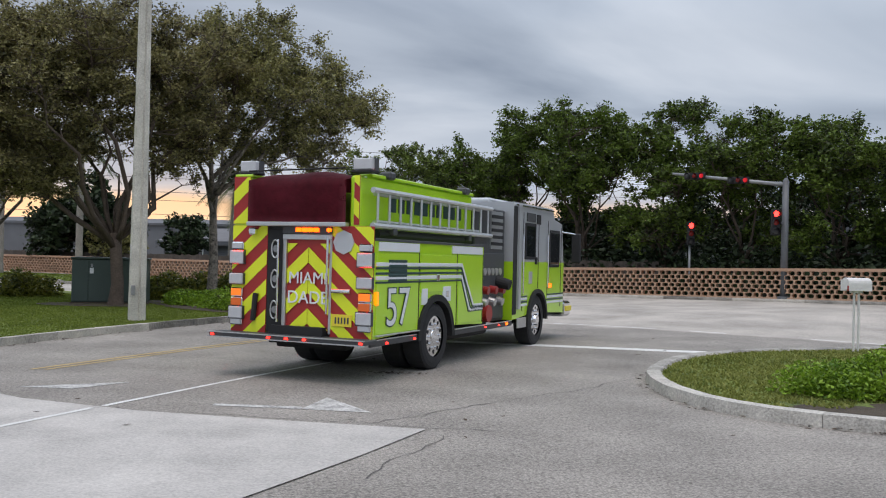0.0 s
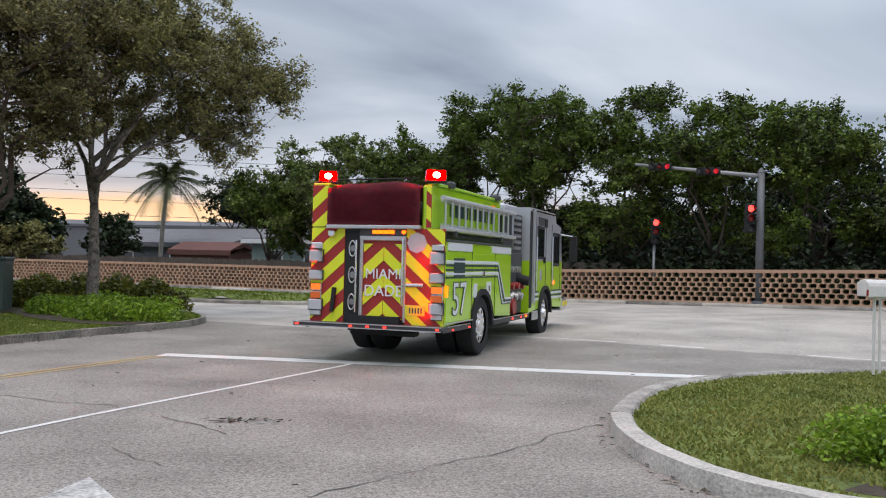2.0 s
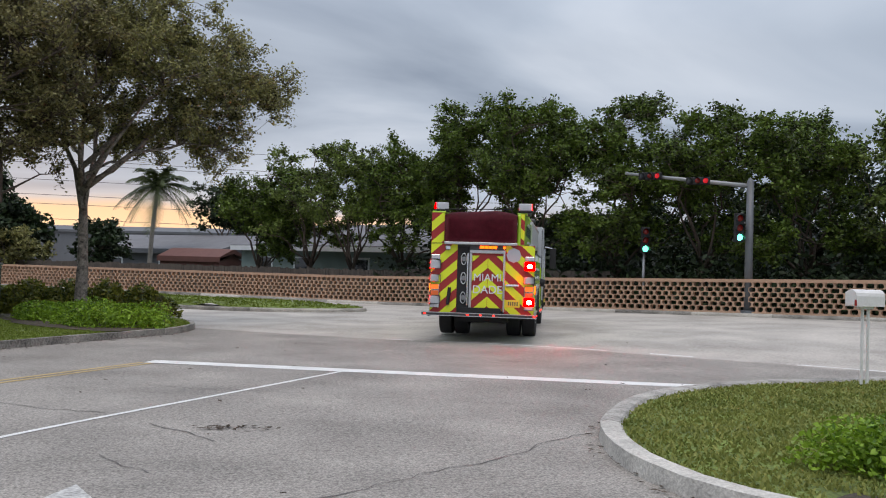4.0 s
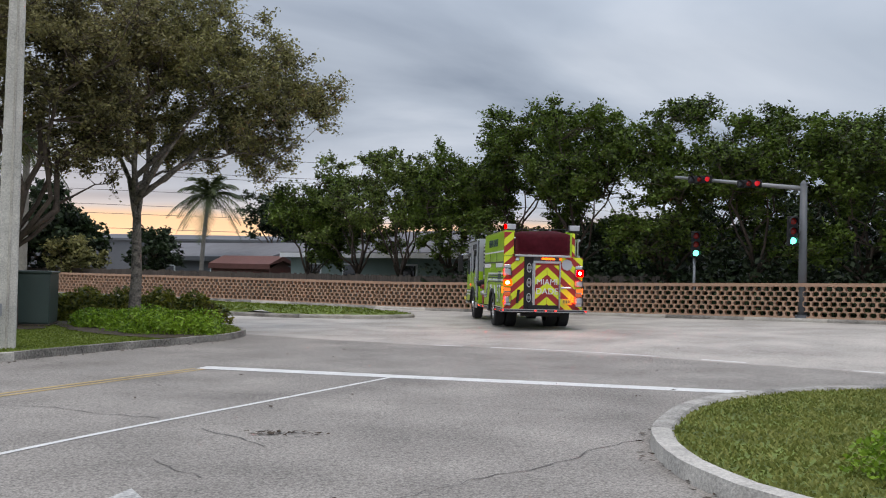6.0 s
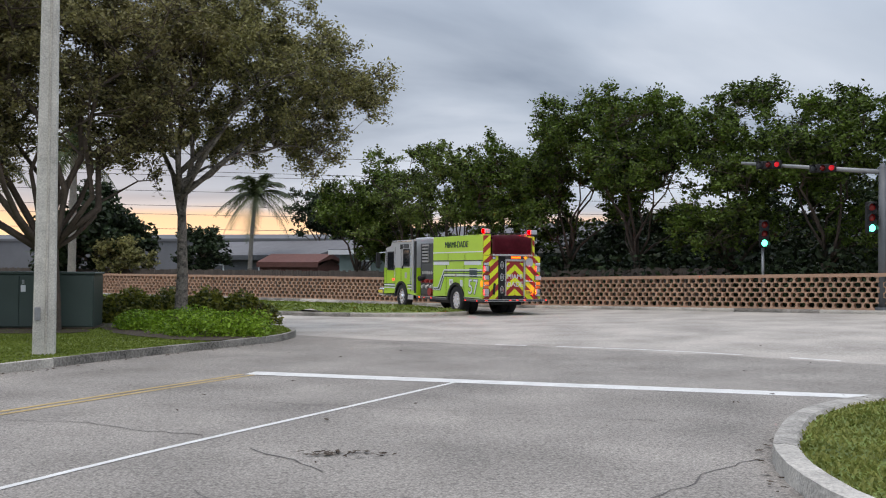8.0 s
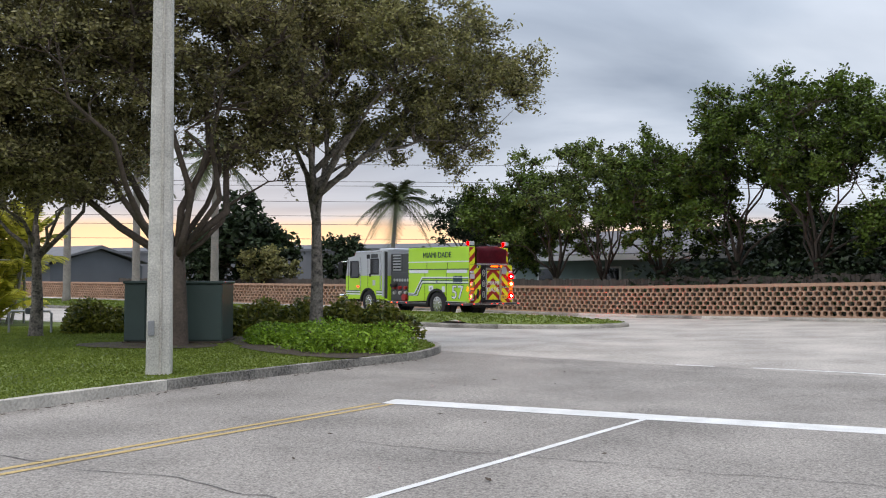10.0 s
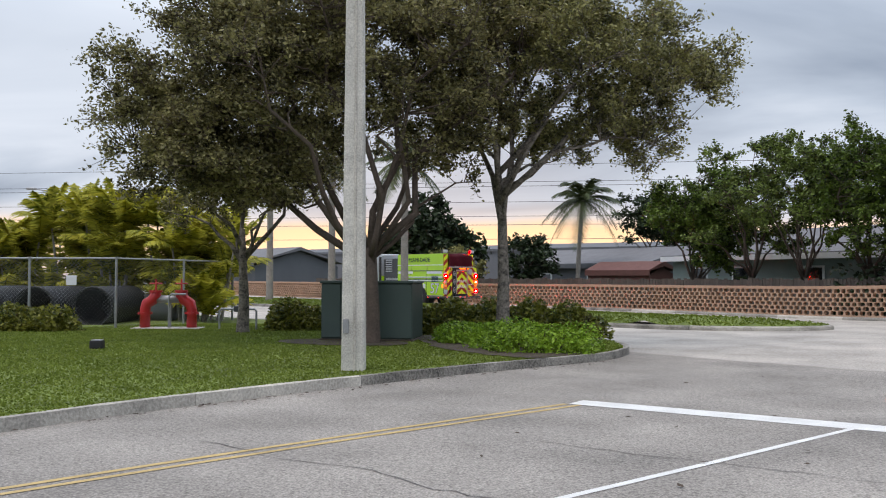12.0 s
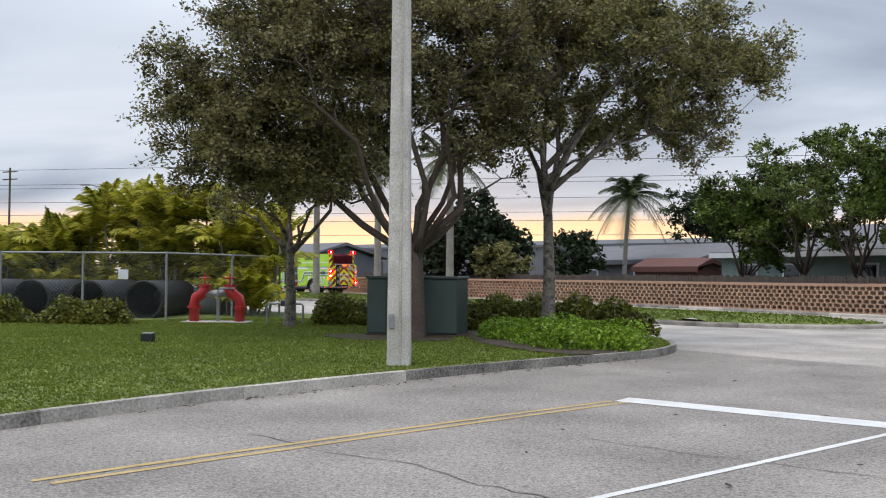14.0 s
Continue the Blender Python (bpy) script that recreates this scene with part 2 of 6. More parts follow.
ROWLEAF2 = leaf_mat("light_row_leaves", (0.012, 0.020, 0.007), (0.16, 0.22, 0.045), 0.55, 0.2)
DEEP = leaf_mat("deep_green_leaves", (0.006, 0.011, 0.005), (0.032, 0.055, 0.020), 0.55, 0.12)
BRIGHT = leaf_mat("bright_shrub_leaves", (0.065, 0.14, 0.011), (0.26, 0.41, 0.038))
CROTON = leaf_mat("croton_leaves", (0.03, 0.05, 0.012), (0.20, 0.20, 0.03))
ARECA = leaf_mat("areca_fronds", (0.10, 0.13, 0.018), (0.58, 0.54, 0.08), 0.5, 0.45)
FROND = leaf_mat("palm_fronds", (0.018, 0.030, 0.012), (0.085, 0.11, 0.04))
WORN = leaf_mat("worn_grass_blades", (0.11, 0.14, 0.028), (0.27, 0.28, 0.075), 0.6)
BLADE = leaf_mat("grass_blades", (0.105, 0.145, 0.018), (0.175, 0.225, 0.034), 0.6)


def asphalt():
    """Side street: worn grey asphalt with cracks; the main road beyond is paler and smoother."""
    m = mat("asphalt", (0.252, 0.232, 0.208), 0.88, 0.6, 0.5, 0.7, fine=24)
    n, l = m.node_tree.nodes, m.node_tree.links
    t = n.new("ShaderNodeTexCoord")
    s = n.new("ShaderNodeSeparateXYZ")
    l.new(t.outputs["Object"], s.inputs[0])
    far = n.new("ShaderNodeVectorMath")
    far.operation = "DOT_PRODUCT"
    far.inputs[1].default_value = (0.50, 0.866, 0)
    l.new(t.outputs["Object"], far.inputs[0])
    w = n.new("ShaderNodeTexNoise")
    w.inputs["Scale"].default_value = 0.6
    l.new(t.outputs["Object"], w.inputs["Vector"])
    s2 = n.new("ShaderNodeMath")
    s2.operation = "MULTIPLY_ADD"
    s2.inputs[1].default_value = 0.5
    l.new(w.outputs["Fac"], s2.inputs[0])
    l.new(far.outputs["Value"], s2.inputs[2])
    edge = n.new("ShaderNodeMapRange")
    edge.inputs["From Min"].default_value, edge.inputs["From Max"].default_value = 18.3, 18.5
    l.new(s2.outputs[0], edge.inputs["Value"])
    # cracks: thin lines of a distorted cell pattern
    v = n.new("ShaderNodeTexVoronoi")
    v.feature = "DISTANCE_TO_EDGE"
    v.inputs["Scale"].default_value = 0.2
    d = n.new("ShaderNodeTexNoise")
    d.inputs["Scale"].default_value, d.inputs["Detail"].default_value = 1.1, 6
    l.new(t.outputs["Object"], d.inputs["Vector"])
    ma = n.new("ShaderNodeMixRGB")
    ma.inputs[0].default_value = 0.35
    l.new(t.outputs["Object"], ma.inputs[1])
    l.new(d.outputs["Color"], ma.inputs[2])
    ma.blend_type = "ADD"
    l.new(ma.outputs[0], v.inputs["Vector"])
    c = n.new("ShaderNodeMapRange")
    c.inputs["From Min"].default_value, c.inputs["From Max"].default_value = 0.0, 0.006
    c.inputs["To Min"].default_value, c.inputs["To Max"].default_value = 0.9, 1.0
    l.new(v.outputs["Distance"], c.inputs["Value"])
    # stone speckle
    sp = n.new("ShaderNodeTexVoronoi")
    sp.inputs["Scale"].default_value = 55
    l.new(t.outputs["Object"], sp.inputs["Vector"])
    spr = n.new("ShaderNodeMapRange")
    spr.inputs["From Max"].default_value = 0.9
    spr.inputs["To Min"].default_value, spr.inputs["To Max"].default_value = 1.6, 0.6
    l.new(sp.outputs["Distance"], spr.inputs["Value"])
    b = n["Principled BSDF"]
    base = b.inputs["Base Color"].links[0].from_socket
    k1, k2 = n.new("ShaderNodeVectorMath"), n.new("ShaderNodeVectorMath")
    k1.operation = k2.operation = "SCALE"
    l.new(base, k1.inputs[0])
    l.new(c.outputs[0], k1.inputs["Scale"])
    l.new(k1.outputs[0], k2.inputs[0])
    l.new(spr.outputs[0], k2.inputs["Scale"])
    pale = n.new("ShaderNodeMixRGB")
    l.new(edge.outputs[0], pale.inputs[0])
    l.new(k2.outputs[0], pale.inputs[1])
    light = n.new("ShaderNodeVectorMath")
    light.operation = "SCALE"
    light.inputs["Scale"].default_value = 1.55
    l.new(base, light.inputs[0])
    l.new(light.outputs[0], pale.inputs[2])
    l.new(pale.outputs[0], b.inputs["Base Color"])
    return m


ASPHALT = asphalt()


# ---- geometry helpers ----
def rise(x, y):
    """Height of the road: level, with a slight fall of the crossing road toward its left."""
    s = min(max((y - 14) / 9, 0), 1)
    return 0.6 * 0.05 * (x + math.sqrt(x * x + 4)) / 2 * s * s * (3 - 2 * s)


def obj(name, bm, material, parent=None, label="", smooth=False):
    me = bpy.data.meshes.new(name)
    bm.to_mesh(me)
    bm.free()
    if smooth:
        for p in me.polygons:
            p.use_smooth = True
    for m in material if isinstance(material, (list, tuple)) else [material]:
        me.materials.append(m)
    ob = new(name, me)
    ob.parent = parent
    if label:
        tagged(ob, label)
    return ob


def part(name, bm, material, parent, label="", smooth=False):
    return obj(name, bm, material, parent, label, smooth)


def hold(name, x, y, z, rz=0.0):
    e = new(name)
    e.matrix_world = pose(x, y, z, 0, 0, rz)
    return e


def box(x0, x1, y0, y1, z0, z1, bevel=0.0, bm=None, seg=1):
    own = bm is None
    b = bmesh.new()
    bmesh.ops.create_cube(b, size=1.0, matrix=Matrix.LocRotScale(((x0 + x1) / 2, (y0 + y1) / 2, (z0 + z1) / 2), None, (abs(x1 - x0), abs(y1 - y0), abs(z1 - z0))))
    if bevel:
        bmesh.ops.bevel(b, geom=b.edges[:], offset=bevel, segments=seg, affect="EDGES", profile=0.6)
    if own:
        return b
    join(bm, b)
    return bm


def join(bm, other, m=None):
    if m is not None:
        other.transform(m)
    t = bpy.data.meshes.new("t")
    other.to_mesh(t)
    other.free()
    bm.from_mesh(t)
    bpy.data.meshes.remove(t)
    return bm


def cyl(p, q, r0, r1=None, n=12, bm=None, cap=True):
    p, q = Vector(p), Vector(q)
    r1 = r0 if r1 is None else r1
    own = bm is None
    b = bmesh.new()
    m = Matrix.Translation((p + q) / 2) @ (q - p).to_track_quat("Z", "Y").to_matrix().to_4x4()
    bmesh.ops.create_cone(b, cap_ends=cap, segments=n, radius1=r0, radius2=r1, depth=(q - p).length, matrix=m)
    if own:
        return b
    return join(bm, b)


def tube(bm, pts, radii, n=6):
    """A tapered tube along points."""
    rings, pts, q, was = [], [Vector(p) for p in pts], None, None
    for i, p in enumerate(pts):
        d = (pts[min(i + 1, len(pts) - 1)] - pts[max(i - 1, 0)]).normalized()
        q = d.to_track_quat("Z", "Y") if q is None else was.rotation_difference(d) @ q
        was = d
        rings.append([bm.verts.new(p + q @ Vector((radii[i] * math.cos(2 * math.pi * k / n), radii[i] * math.sin(2 * math.pi * k / n), 0))) for k in range(n)])
    for a, b in zip(rings, rings[1:]):
        for k in range(n):
            bm.faces.new((a[k], a[(k + 1) % n], b[(k + 1) % n], b[k]))
    bm.faces.new(rings[-1])
    bm.faces.new(rings[0][::-1])
    return bm


def prism(outline, y0, y1, axis="y", bm=None):
    """Outline of (a, b) pairs drawn out along an axis: 'x' gives (y, z) outlines, 'y' gives (x, z), 'z' gives (x, y)."""
    b = bm or bmesh.new()
    put = {"x": lambda a, c, d: (d, a, c), "y": lambda a, c, d: (a, d, c), "z": lambda a, c, d: (a, c, d)}[axis]
    lo = [b.verts.new(put(a, c, y0)) for a, c in outline]
    hi = [b.verts.new(put(a, c, y1)) for a, c in outline]
    f = [b.faces.new(lo), b.faces.new(hi[::-1])]
    for k in range(len(lo)):
        f.append(b.faces.new((lo[k], hi[k], hi[(k + 1) % len(lo)], lo[(k + 1) % len(lo)])))
    bmesh.ops.recalc_face_normals(b, faces=f)
    return b


def spread(line, step):
    """Points along a polyline at even steps, smoothed by a spline."""
    p = [Vector((*q, 0)) if len(q) == 2 else Vector(q) for q in line]
    p = [2 * p[0] - p[1], *p, 2 * p[-1] - p[-2]]
    out = []
    for i in range(1, len(p) - 2):
        k = max(2, int((p[i + 1] - p[i]).length / step))
        for j in range(k):
            t = j / k
            out.append(0.5 * (2 * p[i] + (p[i + 1] - p[i - 1]) * t + (2 * p[i - 1] - 5 * p[i] + 4 * p[i + 1] - p[i + 2]) * t * t + (3 * p[i] - p[i - 1] - 3 * p[i + 1] + p[i + 2]) * t**3))
    return out + [p[-2]]


def ribbon(line, width, lift, step=0.8, rough=0.0, smooth=True):
    """A flat strip on the road."""
    pts = spread(line, step) if smooth else [Vector((*q, 0)) for q in line]
    bm, last = bmesh.new(), None
    for i, p in enumerate(pts):
        d = (pts[min(i + 1, len(pts) - 1)] - pts[max(i - 1, 0)]).normalized()
        s = Vector((d.y, -d.x, 0)) * width / 2
        row = []
        for k in (1, -1):
            q = p + k * s * (1 + random.uniform(-rough, rough))
            row.append(bm.verts.new((q.x, q.y, rise(q.x, q.y) + lift)))
        if last:
            bm.faces.new((last[0], row[0], row[1], last[1]))
        last = row
    bmesh.ops.recalc_face_normals(bm, faces=bm.faces[:])
    for f in bm.faces:
        if f.normal.z < 0:
            f.normal_flip()
    return bm


def area(outline, height, cuts=3):
    """A surface inside an outline; height(x, y) gives z."""
    bm = bmesh.new()
    bm.faces.new([bm.verts.new((p[0], p[1], 0)) for p in outline])
    bmesh.ops.triangulate(bm, faces=bm.faces[:])
    for _ in range(cuts):
        long = [e for e in bm.edges if e.calc_length() > 1.2]
        if not long:
            break
        bmesh.ops.subdivide_edges(bm, edges=long, cuts=1)
        bmesh.ops.triangulate(bm, faces=[f for f in bm.faces if len(f.verts) > 3])
    for v in bm.verts:
        v.co.z = height(v.co.x, v.co.y)
    bmesh.ops.recalc_face_normals(bm, faces=bm.faces[:])
    for f in bm.faces:
        if f.normal.z < 0:
            f.normal_flip()
    return bm


def inside(p, outline):
    c, n = False, len(outline)
    for i in range(n):
        (x0, y0), (x1, y1) = outline[i][:2], outline[(i + 1) % n][:2]
        if (y0 > p[1]) != (y1 > p[1]) and p[0] < (x1 - x0) * (p[1] - y0) / (y1 - y0) + x0:
            c = not c
    return c


def quads(name, co, material, parent=None, label=""):
    """Many separate four-cornered leaves in one mesh; co: n x 4 x 3."""
    n = len(co)
    me = bpy.data.meshes.new(name)
    me.vertices.add(4 * n)
    me.vertices.foreach_set("co", np.asarray(co, np.float32).ravel())
    me.loops.add(4 * n)
    me.loops.foreach_set("vertex_index", np.arange(4 * n, dtype=np.int32))
    me.polygons.add(n)
    me.polygons.foreach_set("loop_start", np.arange(0, 4 * n, 4, dtype=np.int32))
    me.polygons.foreach_set("loop_total", np.full(n, 4, dtype=np.int32))
    me.update(calc_edges=True)
    me.materials.append(material)
    ob = new(name, me)
    ob.parent = parent
    if label:
        tagged(ob, label)
    return ob


def leaves(centres, size, rng, flat=0.0, long=1.9):
    """Leaf quads (kite shaped) at the given centres, turned at random."""
    n = len(centres)
    a = rng.normal(size=(n, 3))
    a[:, 2] *= 0.6
    a /= np.linalg.norm(a, axis=1)[:, None]
    b = np.cross(a, rng.normal(size=(n, 3)))
    b[:, 2] *= 1 - flat
    b /= np.linalg.norm(b, axis=1)[:, None] + 1e-9
    s = size * rng.uniform(0.6, 1.3, (n, 1))
    c = np.asarray(centres)
    return np.stack([c - a * s * long / 2, c + b * s / 2, c + a * s * long / 2, c - b * s / 2], 1)


def clumps(rng, ellipsoids, count, per, spread_):
    """Leaf places: clumps near the surface of some ellipsoids (cx, cy, cz, rx, ry, rz)."""
    e = np.array(ellipsoids, float)
    vol = (e[:, 3] * e[:, 4] * e[:, 5]) ** 0.75
    pick = rng.choice(len(e), count, p=vol / vol.sum())
    d = rng.normal(size=(count, 3))
    d /= np.linalg.norm(d, axis=1)[:, None]
    r = rng.uniform(0.12, 1.0, (count, 1)) ** 0.4
    r *= 1 + 0.24 * np.sin(4.1 * d[:, :1] + 3.3 * d[:, 2:] + pick[:, None]) + 0.18 * np.sin(7.7 * d[:, 1:2] - 5.1 * d[:, 2:] + 2 * pick[:, None])
    r += (rng.random((count, 1)) < 0.18) * rng.uniform(0.0, 0.34, (count, 1))
    c = e[pick, :3] + d * r * e[pick, 3:]
    p = np.repeat(c, per, 0) + rng.normal(size=(count * per, 3)) * np.array([spread_, spread_, spread_ * 0.6])
    return c, p


def boughs(rng, fork, tips, r0, low=0.72):
    """Trunk with a flared foot, and crooked limbs from the fork toward the tips; also gives points along the limbs."""
    bm, way = bmesh.new(), []
    top = Vector((rng.normal() * 0.1, rng.normal() * 0.1, fork))
    sway = Vector((rng.normal(), rng.normal(), 0)) * r0 * 0.5
    tube(bm, [Vector((0, 0, -0.15)), Vector((0, 0, 0.1)), Vector((0, 0, fork * 0.3)) + sway, Vector((0, 0, fork * 0.7)) - sway * 0.6, top], [r0 * 1.6, r0 * 1.25, r0, r0 * (0.95 if low > 0.7 else 0.75), r0 * (0.9 if low > 0.7 else 0.4)], 10)
    for k, tip in enumerate(tips):
        tip = Vector(tip)
        start = Vector((0, 0, fork * low)).lerp(top, rng.random())
        w = (tip - start).length
        r = min(r0 * rng.uniform(0.32, 0.55), 0.03 * w + 0.02)
        pts = []
        for q in range(7):
            t = q / 6
            p = start.lerp(tip, t)
            p.z += w * 0.10 * math.sin(math.pi * t) * (1 if tip.z > fork * 1.6 else 1.8)
            if 0 < q < 6:
                p += Vector((rng.normal(), rng.normal(), rng.normal() * 0.7)) * w * 0.035
            pts.append(p)
        rad = [r * (1 - 0.88 * q / 6) for q in range(7)]
        tube(bm, pts, rad, 7)
        way += [(pts[q].lerp(pts[q + 1], u), rad[q]) for q in range(1, 6) for u in (0.0, 0.5)]
    return bm, way


def spaced(rng, centres, n):
    """n of the centres, far apart from one another."""
    pick = [int(rng.integers(len(centres)))]
    d = np.linalg.norm(centres - centres[pick[0]], axis=1)
    while len(pick) < n:
        k = int(np.argmax(d))
        pick.append(k)
        d = np.minimum(d, np.linalg.norm(centres - centres[k], axis=1))
    return centres[pick]


def tree(name, x, y, z, fork, r0, ellipsoids, count, per, size, leafmat, barkmat, seed, label, tipn=10, sp=0.35, category="tree", group="", twigs=9, dense=0.3, low=0.72):
    """Limbs, branches to leafy clusters, and each cluster made of leafy twigs."""
    rng = np.random.default_rng(seed)
    e = tagged(hold(name, x, y, z), label, category, group)
    local = [(a - x, b - y, c - z, d, f, g) for a, b, c, d, f, g in ellipsoids]
    centres, _ = clumps(rng, local, max(24, int(count * dense)), 1, sp)
    bm, way = boughs(rng, fork, spaced(rng, centres, tipn), r0, low)
    spots = np.array([p[:] for p, _ in way])
    for c in centres:
        d = np.linalg.norm(spots - c, axis=1) + np.maximum(0, spots[:, 2] - c[2]) * 0.8
        k = int(np.argmin(d))
        s, r = way[k]
        c = Vector(c)
        w = (c - s).length
        mid = s.lerp(c, 0.5) + Vector((rng.normal(), rng.normal(), rng.normal() * 0.6 + 0.4)) * w * 0.12
        b = max(0.012, min(r * 0.6, 0.02 * w + 0.008))
        tube(bm, [s, mid, c], [b, b * 0.7, b * 0.4], 5)
    n = len(centres)
    out = centres / (np.linalg.norm(centres - np.array([0, 0, fork]), axis=1)[:, None] + 1e-6)
    way2 = rng.normal(size=(n, twigs, 3)) + out[:, None] * 0.7
    way2 /= np.linalg.norm(way2, axis=2)[:, :, None]
    way2 *= sp * rng.uniform(1.0, 2.7, (n, twigs, 1)) * np.array([1, 1, 0.75])
    if twigs > 8:
        for c, ws in zip(centres, way2):
            for w in ws:
                tube(bm, [c, c + w * 0.9], [0.011, 0.004], 3)
    part("trunk", bm, barkmat, e, smooth=True)
    each = max(1, int(count * per / (n * twigs)))
    u = rng.uniform(0.12, 1.05, (n, twigs, each, 1)) ** 0.8
    p = centres[:, None, None] + way2[:, :, None] * u + rng.normal(size=(n, twigs, each, 3)) * sp * 0.24
    quads("crown", leaves(p.reshape(-1, 3), size, rng), leafmat, e)
    return e


def frond(bm, origin, yaw, lift, length, rng, droop=0.9, wide=0.34):
    """A feather leaf: a bent rib with narrow leaflets on both sides."""
    o = Vector(origin)
    d = Vector((math.cos(yaw), math.sin(yaw), 0))
    s = Vector((-d.y, d.x, 0))
    rib, n = [], 9
    for k in range(n + 1):
        t = k / n
        rib.append(o + d * length * (t * math.cos(lift) * (1 - 0.18 * t)) + Vector((0, 0, length * (math.sin(lift) * t - droop * t * t * 0.62))))
    tube(bm, rib, [0.025 * (1 - 0.8 * k / n) for k in range(n + 1)], 3)
    for k in range(1, 3 * n + 1):
        t = k / (3 * n)
        i = min(int(t * n), n - 1)
        p = rib[i].lerp(rib[i + 1], t * n - i)
        w = wide * length * math.sin(math.pi * min(1, 0.12 + t * 0.86)) ** 0.6 * rng.uniform(0.8, 1.1)
        along = (rib[i + 1] - rib[i]).normalized()
        for side in (1, -1):
            tip = p + s * side * w * 0.75 + along * w * 0.55 + Vector((0, 0, -w * rng.uniform(0.25, 0.6)))
            v = [bm.verts.new(q) for q in (p - along * 0.05 - s * side * 0.01, p + along * 0.06, tip)]
            bm.faces.new(v)


def palm(name, x, y, z, height, r, nfr, length, seed, label, lean=(0, 0), group="", droop=0.6):
    rng = np.random.default_rng(seed)
    e = tagged(hold(name, x, y, z), label, "palm tree", group)
    bm = bmesh.new()
    pts, rad = [], []
    for k in range(15):
        t = k / 14
        pts.append((lean[0] * t * t, lean[1] * t * t, height * t - 0.1))
        rad.append(r * (1.5 if k == 0 else 1.0 - 0.25 * t) * (1.04 if k % 2 else 0.98))
    part("trunk", tube(bm, pts, rad, 10), PALMBARK, e, smooth=True)
    c = bmesh.new()
    for k in range(nfr):
        frond(c, (lean[0], lean[1], height - 0.1), k * 2.4 + rng.random() * 0.5, rng.uniform(-0.45, 1.2), length * rng.uniform(0.8, 1.1), rng, droop, 0.26)
    part("crown", c, FROND, e)
    return e


# ---- ground ----
def ground():
    xs = [-3000, -900, -300, -120, *range(-60, 61, 3), 120, 300, 900, 3000]
    ys = [-3000, -900, -300, -100, -40, *range(-20, 91, 3), 140, 300, 900, 3000]
    bm = bmesh.new()
    g = [[bm.verts.new((x, y, rise(x, y) if abs(x) <= 60 and y <= 90 else rise(max(-60, min(60, x)), 90) * (abs(x) <= 120 and 0 < y < 300))) for x in xs] for y in ys]
    for a, b in zip(g, g[1:]):
        for k in range(len(xs) - 1):
            bm.faces.new((a[k], a[k + 1], b[k + 1], b[k]))
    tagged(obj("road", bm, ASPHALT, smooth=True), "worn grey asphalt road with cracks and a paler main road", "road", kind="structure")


ground()

KERB_L = [(-9.9, 3.0), (-9.4, 7.5), (-8.65, 11.2), (-8.3, 12.6), (-7.85, 13.9), (-7.15, 15.7), (-6.1, 18.1), (-4.85, 20.5), (-4.35, 21.8), (-4.4, 23.6), (-5.4, 25.6), (-7.5, 27.6), (-11, 29.2), (-17, 30.6), (-26, 33.2), (-45, 41), (-70, 52)]
ISLAND = [(16, 17.4), (9.3, 14.3), (7.0, 13.35), (5.2, 12.75), (3.45, 11.4), (2.4, 9.6), (2.06, 8.4), (2.05, 7.2), (2.35, 6.3), (3.05, 5.55), (4.4, 4.9), (7, 4.1), (12, 3.2), (20, 2.0)]
MED_NEAR = [(0.1, 34.0), (-0.6, 33.1), (-2.6, 32.4), (-6, 33.0), (-12, 37.2), (-20, 42.6), (-34, 50.0), (-50, 58.5)]
MED_FAR = [(-49, 61.5), (-32, 53.2), (-18, 45.4), (-10.5, 40.6), (-5.2, 36.6), (-0.9, 34.5)]


def lawn_z(x, y):
    """The left lawn swells a little behind its kerb."""
    d = min(math.hypot(x - a, y - b) for a, b in KERB_L)
    return 0.13 + 0.07 * min(1, d / 4)


def kerb(line, name, label, material, width=0.17, height=0.15, gap=2.6):
    top = tagged(new(name), label, "kerb", kind="structure")
    pts = spread(line, 0.35)
    n = int(gap / 0.35)
    for i in range(0, len(pts) - 2, n):
        run, bm, last = pts[i : i + n + 1], bmesh.new(), None
        for k, p in enumerate(run):
            j = i + k
            d = (pts[min(j + 1, len(pts) - 1)] - pts[max(j - 1, 0)]).normalized()
            if k == 0:
                p = p + d * 0.008
            s = Vector((d.y, -d.x, 0))
            z = rise(p.x, p.y)
            prof = [(-width / 2 - 0.02, -0.05), (-width / 2, height - 0.05), (-width / 2 + 0.04, height - 0.008), (0.02, height), (width / 2 - 0.01, height - 0.01), (width / 2, -0.05)]
            row = [bm.verts.new((p.x + s.x * a, p.y + s.y * a, z + h + random.uniform(-0.004, 0.004))) for a, h in prof]
            if last:
                for q in range(len(prof) - 1):
                    bm.faces.new((last[q], last[q + 1], row[q + 1], row[q]))
            else:
                bm.faces.new(row)
            last = row
        bm.faces.new(last[::-1])
        bmesh.ops.recalc_face_normals(bm, faces=bm.faces[:])
        part("kerb_stone", bm, material, top)
    return top


